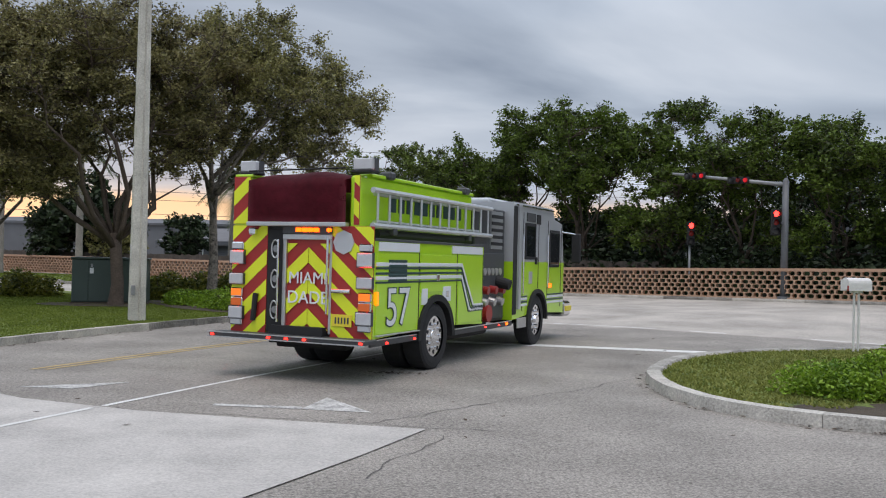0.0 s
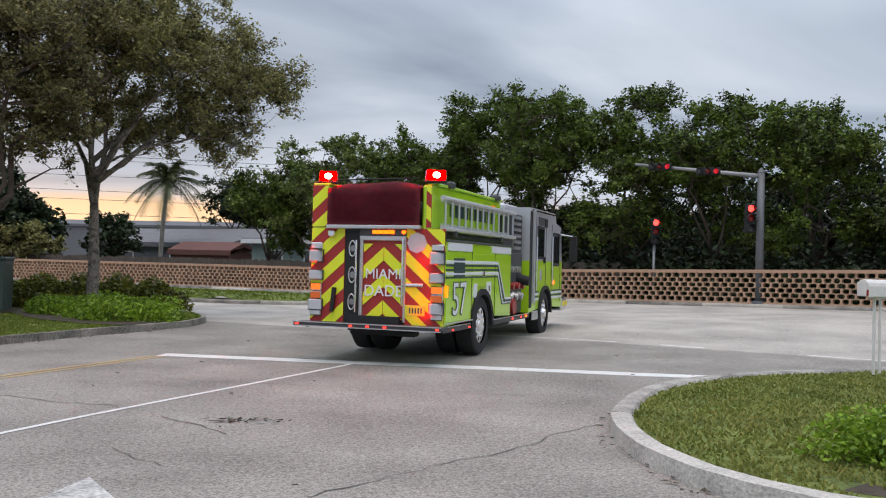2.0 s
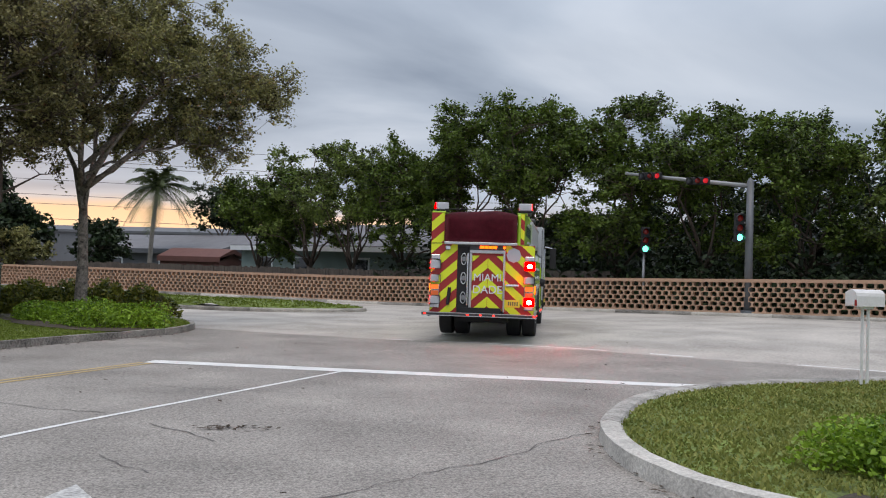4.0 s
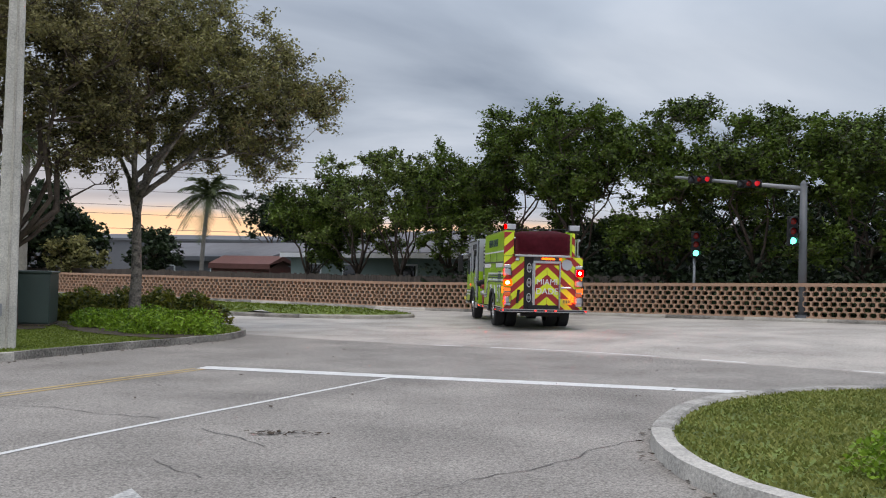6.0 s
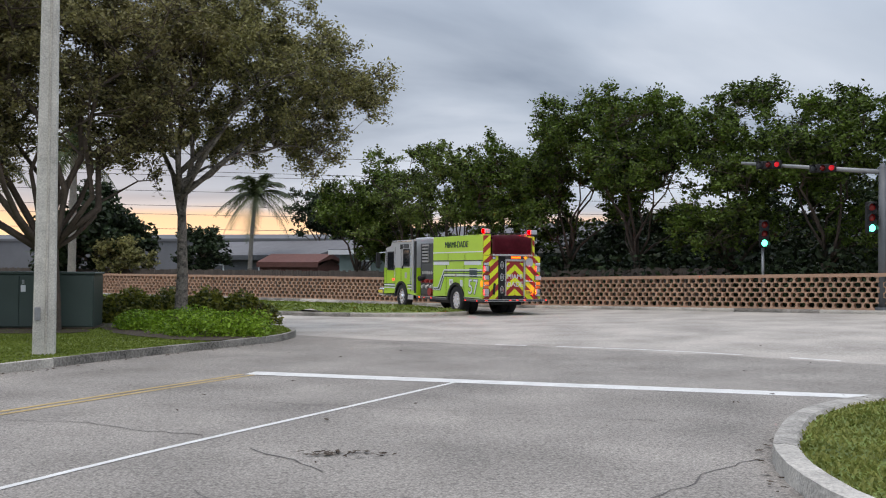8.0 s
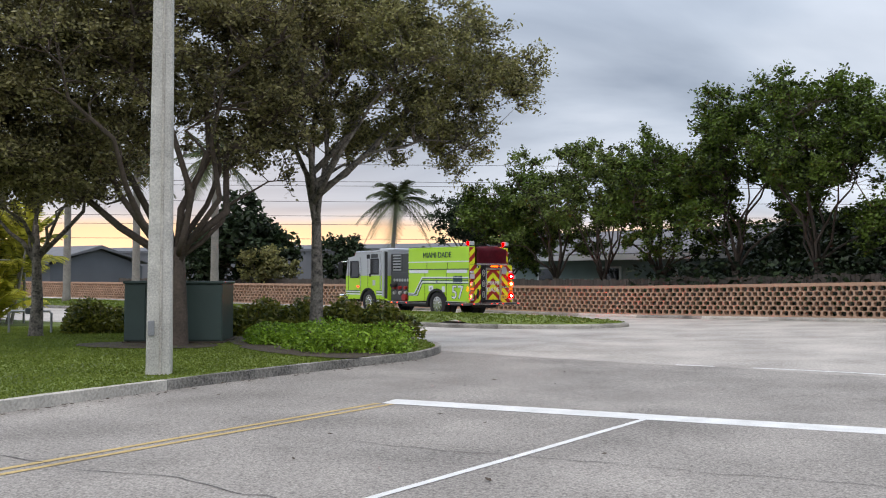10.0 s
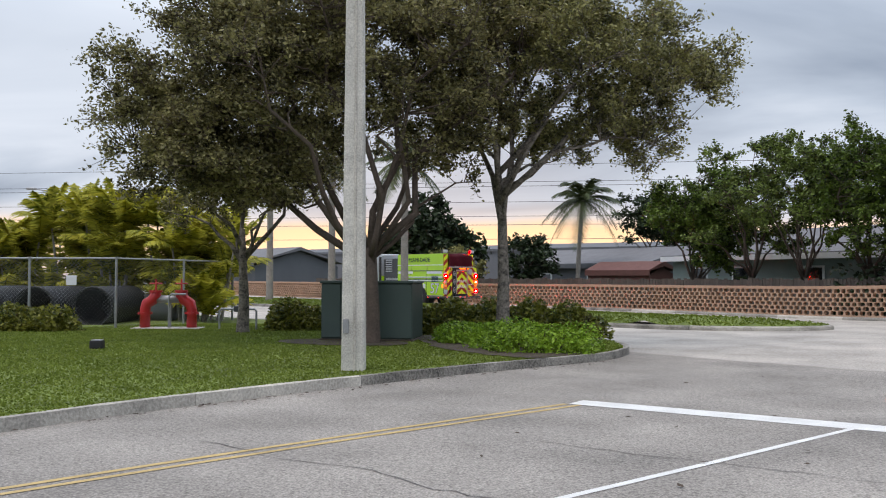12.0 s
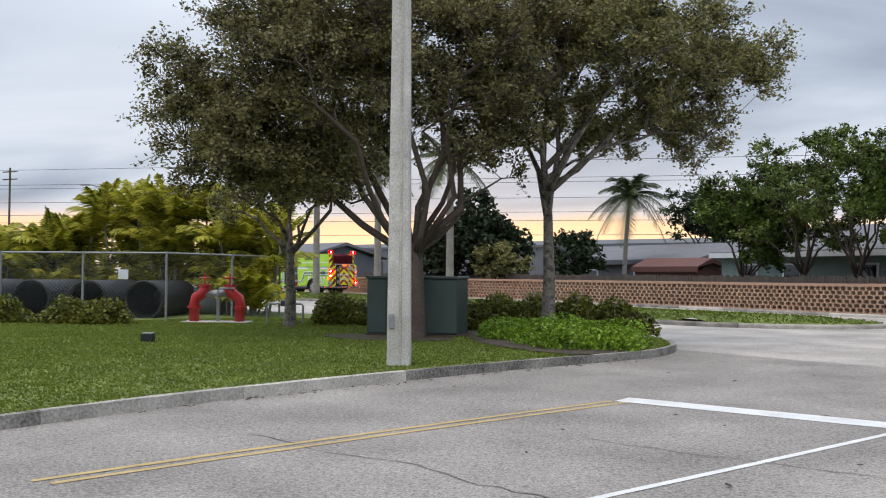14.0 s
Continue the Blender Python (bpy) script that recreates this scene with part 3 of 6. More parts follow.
def blades(name, outline, count, height, seed, zf, label, skip=None, size=1.0, material=None):
    rng = np.random.default_rng(seed)
    xs, ys = [p[0] for p in outline], [p[1] for p in outline]
    out = []
    while len(out) < count:
        x, y = rng.uniform(min(xs), max(xs)), rng.uniform(min(ys), max(ys))
        if inside((x, y), outline) and not (skip and skip(x, y)):
            h = height * rng.uniform(0.5, 1.3)
            a = rng.uniform(0, 6.28)
            dx, dy = math.cos(a) * 0.018 * size, math.sin(a) * 0.018 * size
            lx, ly = rng.normal() * h * 0.5, rng.normal() * h * 0.5
            z = zf(x, y)
            out.append(((x - dx, y - dy, z), (x + dx, y + dy, z), (x + lx + dx * 0.3, y + ly + dy * 0.3, z + h), (x + lx - dx * 0.3, y + ly - dy * 0.3, z + h)))
    return tagged(quads(name, out, material or BLADE), label, "grass", kind="stuff")


LAWN = [tuple(p[:2]) for p in spread(KERB_L, 1.5)] + [(-70, 10), (-40, 3)]
tagged(obj("lawn", area(LAWN, lawn_z, 4), GRASS_B, smooth=True), "mown green lawn behind a concrete kerb", "lawn", kind="structure")
BED = [(-4.75, 21.0), (-5.5, 19.6), (-7.9, 21.2), (-9.4, 24.9), (-5.6, 25.8)]
NEAR_LAWN = [p for p in [tuple(q[:2]) for q in spread(KERB_L[1:12], 1.2)]] + [(-13, 28.2), (-17, 27), (-21, 21), (-17, 12), (-14, 7)]
blades("lawn_grass", NEAR_LAWN, 150000, 0.02, 3, lawn_z, "short mown green grass of the lawn", lambda x, y: inside((x, y), BED), 1.0)
kerb(KERB_L, "kerb_lawn", "stained old concrete kerb along the lawn", KERB_DARK)
ISL = [tuple(p[:2]) for p in spread(ISLAND, 0.6)]
tagged(obj("verge", area(ISL, lambda x, y: 0.11, 4), GRASS_B, smooth=True), "raised grass corner with bare soil by the kerb", "verge", kind="structure")


def ragged(outline, amount, seed):
    """A closed outline with an uneven edge."""
    rng = random.Random(seed)
    return [(p[0] + rng.uniform(-amount, amount), p[1] + rng.uniform(-amount, amount)) for p in spread(list(outline) + [outline[0]], 0.3)[:-1]]


def bare(x, y):
    return y < 6.3 + 0.25 * math.sin(x * 5) and x > 2.9


blades("verge_grass", [p for p in ISL if p[0] < 14] + [(14, 4)], 60000, 0.034, 4, lambda x, y: 0.105, "short green grass with small weeds", bare, 1.1, WORN)
tagged(obj("planting_soil", area(ragged([(2.95, 6.15), (3.4, 5.75), (4.4, 5.2), (7, 4.5), (10, 4.3), (10, 6.4), (4, 6.5)], 0.12, 3), lambda x, y: 0.117 + 0.01 * math.sin(9 * x) * math.sin(7 * y), 4), SOIL), "dark bare soil under the shrub", "soil", kind="structure")
kerb(ISLAND, "kerb_corner", "rounded weathered concrete kerb of the corner", ASPHALT_EDGE, 0.24, 0.16, 3.4)
def median_z(x, y):
    """The median swells toward its middle."""
    d = min(math.hypot(x - p.x, y - p.y) for p in MED_EDGE)
    return rise(x, y) + 0.115 + 0.24 * min(1, d / 1.3)


MED_EDGE = spread(MED_NEAR, 1.0) + spread(MED_FAR, 1.0)
MED = [tuple(p[:2]) for p in spread(MED_NEAR, 1.0)] + MED_FAR
tagged(obj("median", area(MED, median_z, 4), GRASS_B, smooth=True), "grass median strip between the roads", "median", kind="structure")
blades("median_grass", MED, 30000, 0.045, 5, median_z, "green grass of the median strip", size=2.2)
kerb(MED_FAR[::-1][:1] + MED_NEAR, "kerb_median", "dark stained kerb of the median", KERB_DARK, 0.2, 0.14, 3.0)

# slab, markings
def marking(name, bm, material, label):
    tagged(obj(name, bm, material), label, "road marking", kind="structure")


SLAB = [(-1.25, 5.0), (-2.7, 5.35), (-4.3, 5.8), (-5.8, 6.5), (-7.3, 7.7), (-9.2, 8.7), (-9.6, 2), (-9, -4), (-4.5, -4), (-2.8, 2.0), (-1.85, 3.75)]
tagged(obj("apron", area(SLAB, lambda x, y: 0.012, 3), CONCRETE), "pale concrete driveway slab", "driveway", kind="structure")


LITTER = mat("dry_leaf_litter", (0.07, 0.05, 0.035), 0.9, 6, 0.5, 0.3)
TAR = mat("dark_crack_filler", (0.11, 0.10, 0.095), 0.9, 6, 0.3, 0.3)


def cracks():
    """Long ragged cracks of the street."""
    rng = random.Random(17)
    for a, b in (((2.1, 9.3), (-2.6, 4.4)), ((-3.4, 12.6), (1.6, 11.2)), ((-6.4, 11.4), (-3.0, 10.2)), ((-2.4, 9.6), (-1.7, 8.6)), ((0.2, 16.6), (-3.4, 18.6)), ((-4.6, 6.0), (-0.4, 4.95)), ((-2.5, 8.0), (-1.9, 7.4)), ((-1.05, 4.71), (-1.8, 3.0))):
        n = int(math.dist(a, b) / 0.16)
        d = Vector((b[1] - a[1], a[0] - b[0])).normalized()
        off, pts = 0.0, []
        for k in range(n + 1):
            off = off * 0.86 + rng.uniform(-0.06, 0.06)
            t = k / n
            pts.append((a[0] + (b[0] - a[0]) * t + d.x * off, a[1] + (b[1] - a[1]) * t + d.y * off))
        marking("road_crack", ribbon(pts, 0.011, 0.005, 1, 0.9, False), TAR, "thin dark crack in the asphalt")


def litter():
    """Dry leaves and twigs on the street and along the kerbs."""
    rng = np.random.default_rng(19)
    p = [(rng.uniform(-8, 6), rng.uniform(4, 20)) for _ in range(70)]
    p += [(-1.6 + rng.normal() * 0.28, 9.3 + rng.normal() * 0.07) for _ in range(60)]
    for line, n in ((KERB_L[1:9], 160), (ISLAND[2:11], 110)):
        pts = spread(line, 0.3)
        for _ in range(n):
            q = pts[rng.integers(len(pts))]
            s = -1 if line[0][0] > 0 else 1
            p.append((q.x + s * rng.uniform(0.12, 0.4) * (1 if line[0][0] < 0 else 0.8), q.y - 0.1 * abs(rng.normal())))
    c = np.array([(x, y, rise(x, y) + 0.02) for x, y in p])
    quads_ = leaves(c, 0.045, rng)
    quads_[:, :, 2] = c[:, None, 2] + (quads_[:, :, 2] - c[:, None, 2]) * 0.25
    tagged(quads("leaf_litter", quads_, LITTER), "dry brown leaves scattered on the street", "leaves", kind="stuff")


cracks()
litter()
marking("stop_line", ribbon([(-3.67, 15.4), (-0.5, 14.62), (5.4, 13.2)], 0.42, 0.006, 0.5, 0.03), LINE_W, "white stop line painted across the street")
marking("lane_line", ribbon([(-0.52, 14.5), (-1.68, 12.3), (-3.35, 9.15), (-4.75, 6.1)], 0.075, 0.005, 0.5, 0.08), LINE_W, "thin white lane line painted on the street")
marking("lane_line", ribbon([(-4.81, 5.9), (-5.2, 5.0), (-6.9, 1.2)], 0.075, 0.0155, 0.5, 0.08), LINE_W, "thin white lane line painted on the concrete")
for off in (-0.1, 0.1):
    marking("centre_line", ribbon([(-3.65 + off, 15.2), (-4.85 + off, 12.8), (-6.0 + off, 10.4), (-6.6 + off, 9.05)], 0.075, 0.005, 0.5, 0.16), LINE_Y, "faded double yellow centre line")
marking("edge_line", ribbon([(0.4, 20.8), (3.2, 19.45), (8.5, 16.2), (20, 9.5), (34, 2)], 0.1, 0.006, 0.8, 0.05), LINE_W, "thin white edge line of the main road")
arrow = prism([(-2.38, 6.95), (-1.82, 5.95), (-2.6, 6.1)], 0.003, 0.006, "z")
join(arrow, prism([(-2.6, 6.25), (-3.6, 6.37), (-3.6, 6.25), (-2.6, 6.1)], 0.003, 0.006, "z"))
marking("turn_arrow", arrow, LINE_OLD, "worn white arrow painted on the street")
marking("turn_arrow", prism([(-6.2, 7.4), (-5.0, 7.95), (-5.5, 7.3)], 0.003, 0.006, "z"), LINE_OLD, "worn white arrow painted on the street")

# ---- wall, fence and buildings ----
WALL = [(34, 9.4), (24, 19.4), (15.2, 28.2), (3.3, 39.8), (-7.0, 48.0), (-16, 52.8), (-30, 61), (-60, 78)]
WALL_H = 1.25


def along(line, d):
    """Point and direction at the distance d along a polyline."""
    for a, b in zip(line, line[1:]):
        a, b = Vector(a), Vector(b)
        w = (b - a).length
        if d <= w or b == Vector(line[-1]):
            return a.lerp(b, d / w), (b - a).normalized()
        d -= w


def length(line):
    return sum((Vector(b) - Vector(a)).length for a, b in zip(line, line[1:]))


def screen_wall():
    top = tagged(new("wall_screen"), "tan openwork block wall with a smooth cap", "wall", kind="structure")
    total = length(WALL)
    for name, z0, z1, th, material in (("wall_base", -0.1, 0.13, 0.22, TAN), ("wall_cap", WALL_H - 0.115, WALL_H, 0.26, TAN_CAP)):
        bm, last = bmesh.new(), None
        for k in range(int(total / 1.5) + 1):
            p, d = along(WALL, min(k * 1.5, total - 0.01))
            s, g = Vector((d.y, -d.x)) * th / 2, rise(p.x, p.y)
            row = [bm.verts.new((p.x + s.x * a, p.y + s.y * a, g + z)) for a, z in ((1, z0), (1, z1), (-1, z1), (-1, z0))]
            if last:
                for q in range(4):
                    bm.faces.new((last[q], last[(q + 1) % 4], row[(q + 1) % 4], row[q]))
            last = row
        bmesh.ops.recalc_face_normals(bm, faces=bm.faces[:])
        part(name, bm, material, top)
    rows, pitch = 6, 0.30
    ch = (WALL_H - 0.245) / rows
    web = prism([(-0.07, 0), (0.07, 0), (0.034, ch * 0.3), (0.034, ch * 0.7), (0.07, ch), (-0.07, ch), (-0.034, ch * 0.7), (-0.034, ch * 0.3)], -0.095, 0.095, "y")
    shared = bpy.data.meshes.new("block")
    web.to_mesh(shared)
    shared.materials.append(TAN)
    rest, made = bmesh.new(), 0
    rng = random.Random(5)
    for k in range(int(total / pitch)):
        for r in range(rows):
            d0 = k * pitch + (0.5 * pitch if r % 2 else 0) + rng.uniform(-0.035, 0.035)
            p, d = along(WALL, min(d0, total - 0.02))
            m = Matrix.Translation((p.x, p.y, rise(p.x, p.y) + 0.13 + r * ch)) @ Matrix.Rotation(math.atan2(d.y, d.x), 4, "Z")
            if 24 < d0 < 40 and made < 300:
                o = new("block", shared)
                o.parent, o.matrix_basis = top, m
                made += 1
            else:
                b = web.copy()
                b.transform(m)
                STORE.append(b)
    web.free()
    return top, rest, rows, ch, total


STORE = []


def finish_wall():
    top, rest, rows, ch, total = screen_wall()
    vs, fs = [], []
    for b in STORE:
        b.verts.index_update()
        o = len(vs)
        vs += [v.co[:] for v in b.verts]
        fs += [[v.index + o for v in f.verts] for f in b.faces]
        b.free()
    me = bpy.data.meshes.new("blocks")
    me.from_pydata(vs, [], fs)
    me.materials.append(TAN)
    o = new("blocks", me)
    o.parent = top
    tagged(o, kind="stuff")
    rest.free()
    for r in range(1, rows):
        bm, last = bmesh.new(), None
        for k in range(int(total / 1.5) + 1):
            p, d = along(WALL, min(k * 1.5, total - 0.01))
            s, g = Vector((d.y, -d.x)) * 0.07, rise(p.x, p.y) + 0.13 + r * ch
            row = [bm.verts.new((p.x + s.x * a, p.y + s.y * a, g + z)) for a, z in ((1, -0.015), (1, 0.015), (-1, 0.015), (-1, -0.015))]
            if last:
                for q in range(4):
                    bm.faces.new((last[q], last[(q + 1) % 4], row[(q + 1) % 4], row[q]))
            last = row
        bmesh.ops.recalc_face_normals(bm, faces=bm.faces[:])
        part("block_course", bm, TAN, top)


def offset_line(line, d):
    out = []
    for i, p in enumerate(line):
        a, b = Vector(line[max(i - 1, 0)]), Vector(line[min(i + 1, len(line) - 1)])
        t = (b - a).normalized()
        out.append((p[0] + t.y * d, p[1] - t.x * d))
    return out


BEHIND = offset_line(WALL, 2.2)
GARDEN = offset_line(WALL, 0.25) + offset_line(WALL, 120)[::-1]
tagged(obj("garden_ground", area(GARDEN, lambda x, y: rise(x, y) + 0.03, 2), GARDEN_B), "grass ground behind the wall with shade put into its dark colour", "ground", kind="structure")
WALLKERB = offset_line(WALL, -1.0)
kerb(WALLKERB, "kerb_wall", "low stained kerb along the foot of the wall", KERB_DARK, 0.25, 0.12, 3.0)


def wood_fence():
    f = tagged(new("board_fence"), "weathered grey wooden board fence behind the block wall", "fence")
    board = box(-0.085, 0.085, -0.012, 0.012, 0, 1.55)
    shared = bpy.data.meshes.new("board")
    board.to_mesh(shared)
    board.free()
    shared.materials.append(WOODF)
    rng = random.Random(8)
    total = length(BEHIND)
    d0, n = 36.0, 0
    while d0 < total - 20 and n < 300:
        p, d = along(BEHIND, d0)
        o = new("board", shared)
        o.parent = f
        o.matrix_basis = Matrix.Translation((p.x, p.y, rise(p.x, p.y) - 0.02 + rng.uniform(-0.05, 0.05))) @ Matrix.Rotation(math.atan2(d.y, d.x) + rng.uniform(-0.05, 0.05), 4, "Z")
        d0 += 0.182
        n += 1


wood_fence()


def house(name, x, y, rz, w, d, h, roof_h, wallm, roofm, label, wins, over=0.5, trim=None):
    e = tagged(hold(name, x, y, rise(x, y), rz), label, "house")
    part("wall", box(-w / 2, w / 2, -d / 2, d / 2, 0, h), wallm, e)
    r = prism([(-d / 2 - over, h + 0.25), (-d / 2 - over, h + 0.32), (0, h + roof_h + 0.32), (d / 2 + over, h + 0.32), (d / 2 + over, h + 0.25), (0, h + roof_h)], -w / 2 - over, w / 2 + over, "x")
    part("roof", r, roofm, e)
    part("fascia", box(-w / 2 - over, w / 2 + over, -d / 2 - over - 0.03, -d / 2 - over + 0.05, h - 0.02, h + 0.27), trim or TRIMW, e)
    part("gable", prism([(-d / 2, h), (0, h + roof_h * 0.97), (d / 2, h)], -w / 2, w / 2, "x"), wallm, e)
    for wx in wins:
        win = part("window", box(wx - 0.65, wx + 0.65, -d / 2 - 0.05, -d / 2 + 0.02, h - 1.35, h - 0.35), TRIMW, e)
        part("pane", box(wx - 0.52, wx + 0.52, -d / 2 - 0.07, -d / 2 - 0.045, h - 1.25, h - 0.45), GLASS, win)
    return e


house("house", 2.0, 57.0, -41, 17, 9, 2.5, 1.5, HOUSE, ROOFG, "pale green stucco house with white fascia and a grey roof", (-6.3, -3.2, 1.5, 5))
house("house", -13, 73, -34, 14, 9, 2.3, 1.2, DULL, ROOFG, "low grey-roofed house behind the wall", (-3, 2), trim=DULL)
house("house", 21.5, 48, -44, 16, 9, 2.4, 1.3, DULL, DULL, "dark low house in the shade of trees", (-4, 0, 4), trim=DULL)
house("garden_shed", -10.2, 61.6, -30, 4.8, 2.6, 1.75, 0.55, ROOFB, ROOFB, "small brown shed with a barrel roof", (), 0.15, ROOFB)
house("warehouse", -42, 150, -15, 95, 30, 5.6, 1.2, DULL, DULL, "long grey flat warehouse in the distance", (), 0.3, DULL)
house("house", -55, 88, -25, 18, 10, 2.7, 1.6, DULL, ROOFG, "grey-roofed house far behind the wall", (-3, 3), trim=DULL)

# ---- poles, signals, mailbox ----
def concrete_pole():
    x, y = -7.42, 16.7
    e = tagged(hold("light_pole", x, y, lawn_z(x, y) - 0.05, 21), "square weathered concrete pole standing in the lawn", "pole")
    bm = bmesh.new()
    b = [bm.verts.new((a * 0.18, c * 0.18, 0)) for a, c in ((-1, -1), (1, -1), (1, 1), (-1, 1))]
    t = [bm.verts.new((a * 0.105, c * 0.105, 10.5)) for a, c in ((-1, -1), (1, -1), (1, 1), (-1, 1))]
    for k in range(4):
        bm.faces.new((b[k], b[(k + 1) % 4], t[(k + 1) % 4], t[k]))
    bm.faces.new(t)
    bmesh.ops.bevel(bm, geom=[ed for ed in bm.edges if abs(ed.verts[0].co.z - ed.verts[1].co.z) > 1], offset=0.03, segments=1, affect="EDGES")
    part("shaft", bm, POLE_C, e)
    part("hand_hole_cover", box(-0.15, -0.06, -0.195, -0.17, 0.62, 0.84, 0.006), GALV, e)
    part("conduit", cyl((0.03, -0.185, 0.0), (0.02, -0.115, 9.0), 0.022), KERB_DARK, e)


concrete_pole()


TURNING = []


def signal(e, x, y, z, rz, lit, horizontal=False):
    """A three-lamp head with visors, built standing on its face toward -y."""
    h = part("signal_head", bmesh.new(), BLACK, e)
    bm = box(-0.16, 0.16, -0.09, 0.09, -0.5, 0.5, 0.02)
    bm.to_mesh(h.data)
    bm.free()
    h.matrix_basis = pose(x, y, z, 0, 90 if horizontal else 0, rz) @ Matrix.Scale(0.82 if horizontal else 1.0, 4)
    for k, (zz, col) in enumerate(((0.33, "red"), (0.0, "amber"), (-0.33, "green"))):
        v = bmesh.new()
        for a in range(13):
            w = math.pi * (a / 12) * 1.3 - 0.15 * math.pi
            v.verts.new((0.14 * math.cos(w), -0.09, zz + 0.14 * math.sin(w)))
            v.verts.new((0.14 * math.cos(w), -0.30, zz + 0.14 * math.sin(w) - 0.02))
        v.verts.ensure_lookup_table()
        for a in range(12):
            v.faces.new((v.verts[2 * a], v.verts[2 * a + 1], v.verts[2 * a + 3], v.verts[2 * a + 2]))
        part("visor", v, BLACK, h)
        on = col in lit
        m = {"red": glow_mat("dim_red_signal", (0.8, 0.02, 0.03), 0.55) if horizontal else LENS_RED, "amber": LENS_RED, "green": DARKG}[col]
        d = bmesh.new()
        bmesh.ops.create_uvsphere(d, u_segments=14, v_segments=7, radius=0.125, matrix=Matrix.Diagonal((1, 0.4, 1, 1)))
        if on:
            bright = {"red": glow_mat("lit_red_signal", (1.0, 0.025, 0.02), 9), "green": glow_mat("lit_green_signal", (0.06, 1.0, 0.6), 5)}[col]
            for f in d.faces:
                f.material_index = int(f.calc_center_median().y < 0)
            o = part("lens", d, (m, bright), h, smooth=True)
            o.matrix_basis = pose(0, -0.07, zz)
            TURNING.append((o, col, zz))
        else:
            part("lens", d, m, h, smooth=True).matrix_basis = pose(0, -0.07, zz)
    return h


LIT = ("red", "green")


def mast():
    x, y = 13.2, 30.2
    e = tagged(hold("signal_mast", x, y, rise(x, y) + 0.05), "dark grey steel mast arm with traffic signals beside the wall", "traffic light")
    part("pole", cyl((0, 0, 0), (0, 0, 4.55), 0.15, 0.12, 14), MASTG, e, smooth=True)
    part("base", cyl((0, 0, -0.05), (0, 0, 0.12), 0.26, 0.24, 14), MASTG, e)
    part("pole_cap", cyl((0, 0, 4.55), (0, 0, 4.68), 0.13, 0.05, 14), MASTG, e)
    part("arm", cyl((0.05, -0.05, 4.4), (-3.6, 2.7, 4.98), 0.085, 0.05, 12), GALV, e, "pale galvanised mast arm", smooth=True)
    signal(e, -2.9, 2.0, 4.84, -28, (), True)
    signal(e, -1.5, 0.95, 4.62, -28, (), True)
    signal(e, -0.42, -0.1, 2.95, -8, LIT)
    part("bracket", box(-0.3, 0, -0.05, 0.05, 2.9, 2.98), MASTG, e)
    x, y = 10.8, 34.2
    p = tagged(hold("signal_post", x, y, rise(x, y) + 0.05), "thin steel post with a small traffic signal by the wall", "traffic light")
    part("pole", cyl((0, 0, 0), (0, 0, 2.3), 0.055, 0.055, 10), GALV, p, smooth=True)
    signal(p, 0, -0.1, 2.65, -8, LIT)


mast()


def mailbox():
    e = tagged(hold("mailbox", 7.18, 12.95, 0.11, 14), "white mailbox with a red flag on two thin white posts", "mailbox")
    for a in (-0.05, 0.06):
        part("post", cyl((a, 0, -0.1), (a, 0, 1.15), 0.022, 0.022, 8), WHITEP, e)
    part("bracket", box(-0.1, 0.1, -0.06, 0.06, 1.13, 1.17), WHITEP, e)
    o = [(-0.11, 1.17), (0.11, 1.17), (0.11, 1.32)] + [(0.11 * math.cos(a), 1.32 + 0.1 * math.sin(a)) for a in (0.5, 1.05, 1.57, 2.1, 2.65)] + [(-0.11, 1.32)]
    b = prism(o, -0.27, 0.27, "y")
    b.transform(Matrix.Rotation(radians(90), 4, "Z"))
    part("box", b, WHITEP, e)
    part("flag", box(-0.3, -0.285, -0.13, -0.1, 1.18, 1.27), HOSE, e)
    part("door", box(-0.285, -0.27, -0.1, 0.1, 1.18, 1.38, 0.004), WHITEP, e)


mailbox()


def cabinet():
    e = tagged(hold("utility_cabinet", -9.75, 22.4, lawn_z(-9.7, 22.4), 12), "dark green metal utility cabinet on the lawn", "utility box")
    part("pad", box(-1.03, 1.03, -0.70, 0.70, -0.08, 0.05, 0.01), SOIL, e)
    part("body", box(-1.0, 1.0, -0.66, 0.66, 0.05, 1.24, 0.015), BOXGREEN, e)
    part("lid", box(-1.03, 1.03, -0.7, 0.7, 1.24, 1.3, 0.015), BOXGREEN, e)
    part("door", box(-0.98, -0.57, -0.685, -0.66, 0.08, 1.21, 0.006), BOXGREEN, e)
    part("door", box(-0.55, 0.98, -0.68, -0.66, 0.08, 1.21, 0.006), BOXGREEN, e)
    part("warning_label", box(-0.53, -0.43, -0.688, -0.68, 0.85, 1.0), TRIMW, e, "small pale label")
    part("handle", box(-0.5, -0.45, -0.72, -0.68, 1.02, 1.12, 0.004), GALV, e)


cabinet()

# ---- fire engine ----
def clip(poly, nx, nz, c):
    """The part of a polygon on the side nx*x + nz*z <= c."""
    out = []
    for (x0, z0), (x1, z1) in zip(poly, poly[1:] + poly[:1]):
        a, b = nx * x0 + nz * z0 - c, nx * x1 + nz * z1 - c
        if a <= 0:
            out.append((x0, z0))
        if a * b < 0:
            t = a / (a - b)
            out.append((x0 + t * (x1 - x0), z0 + t * (z1 - z0)))
    return out


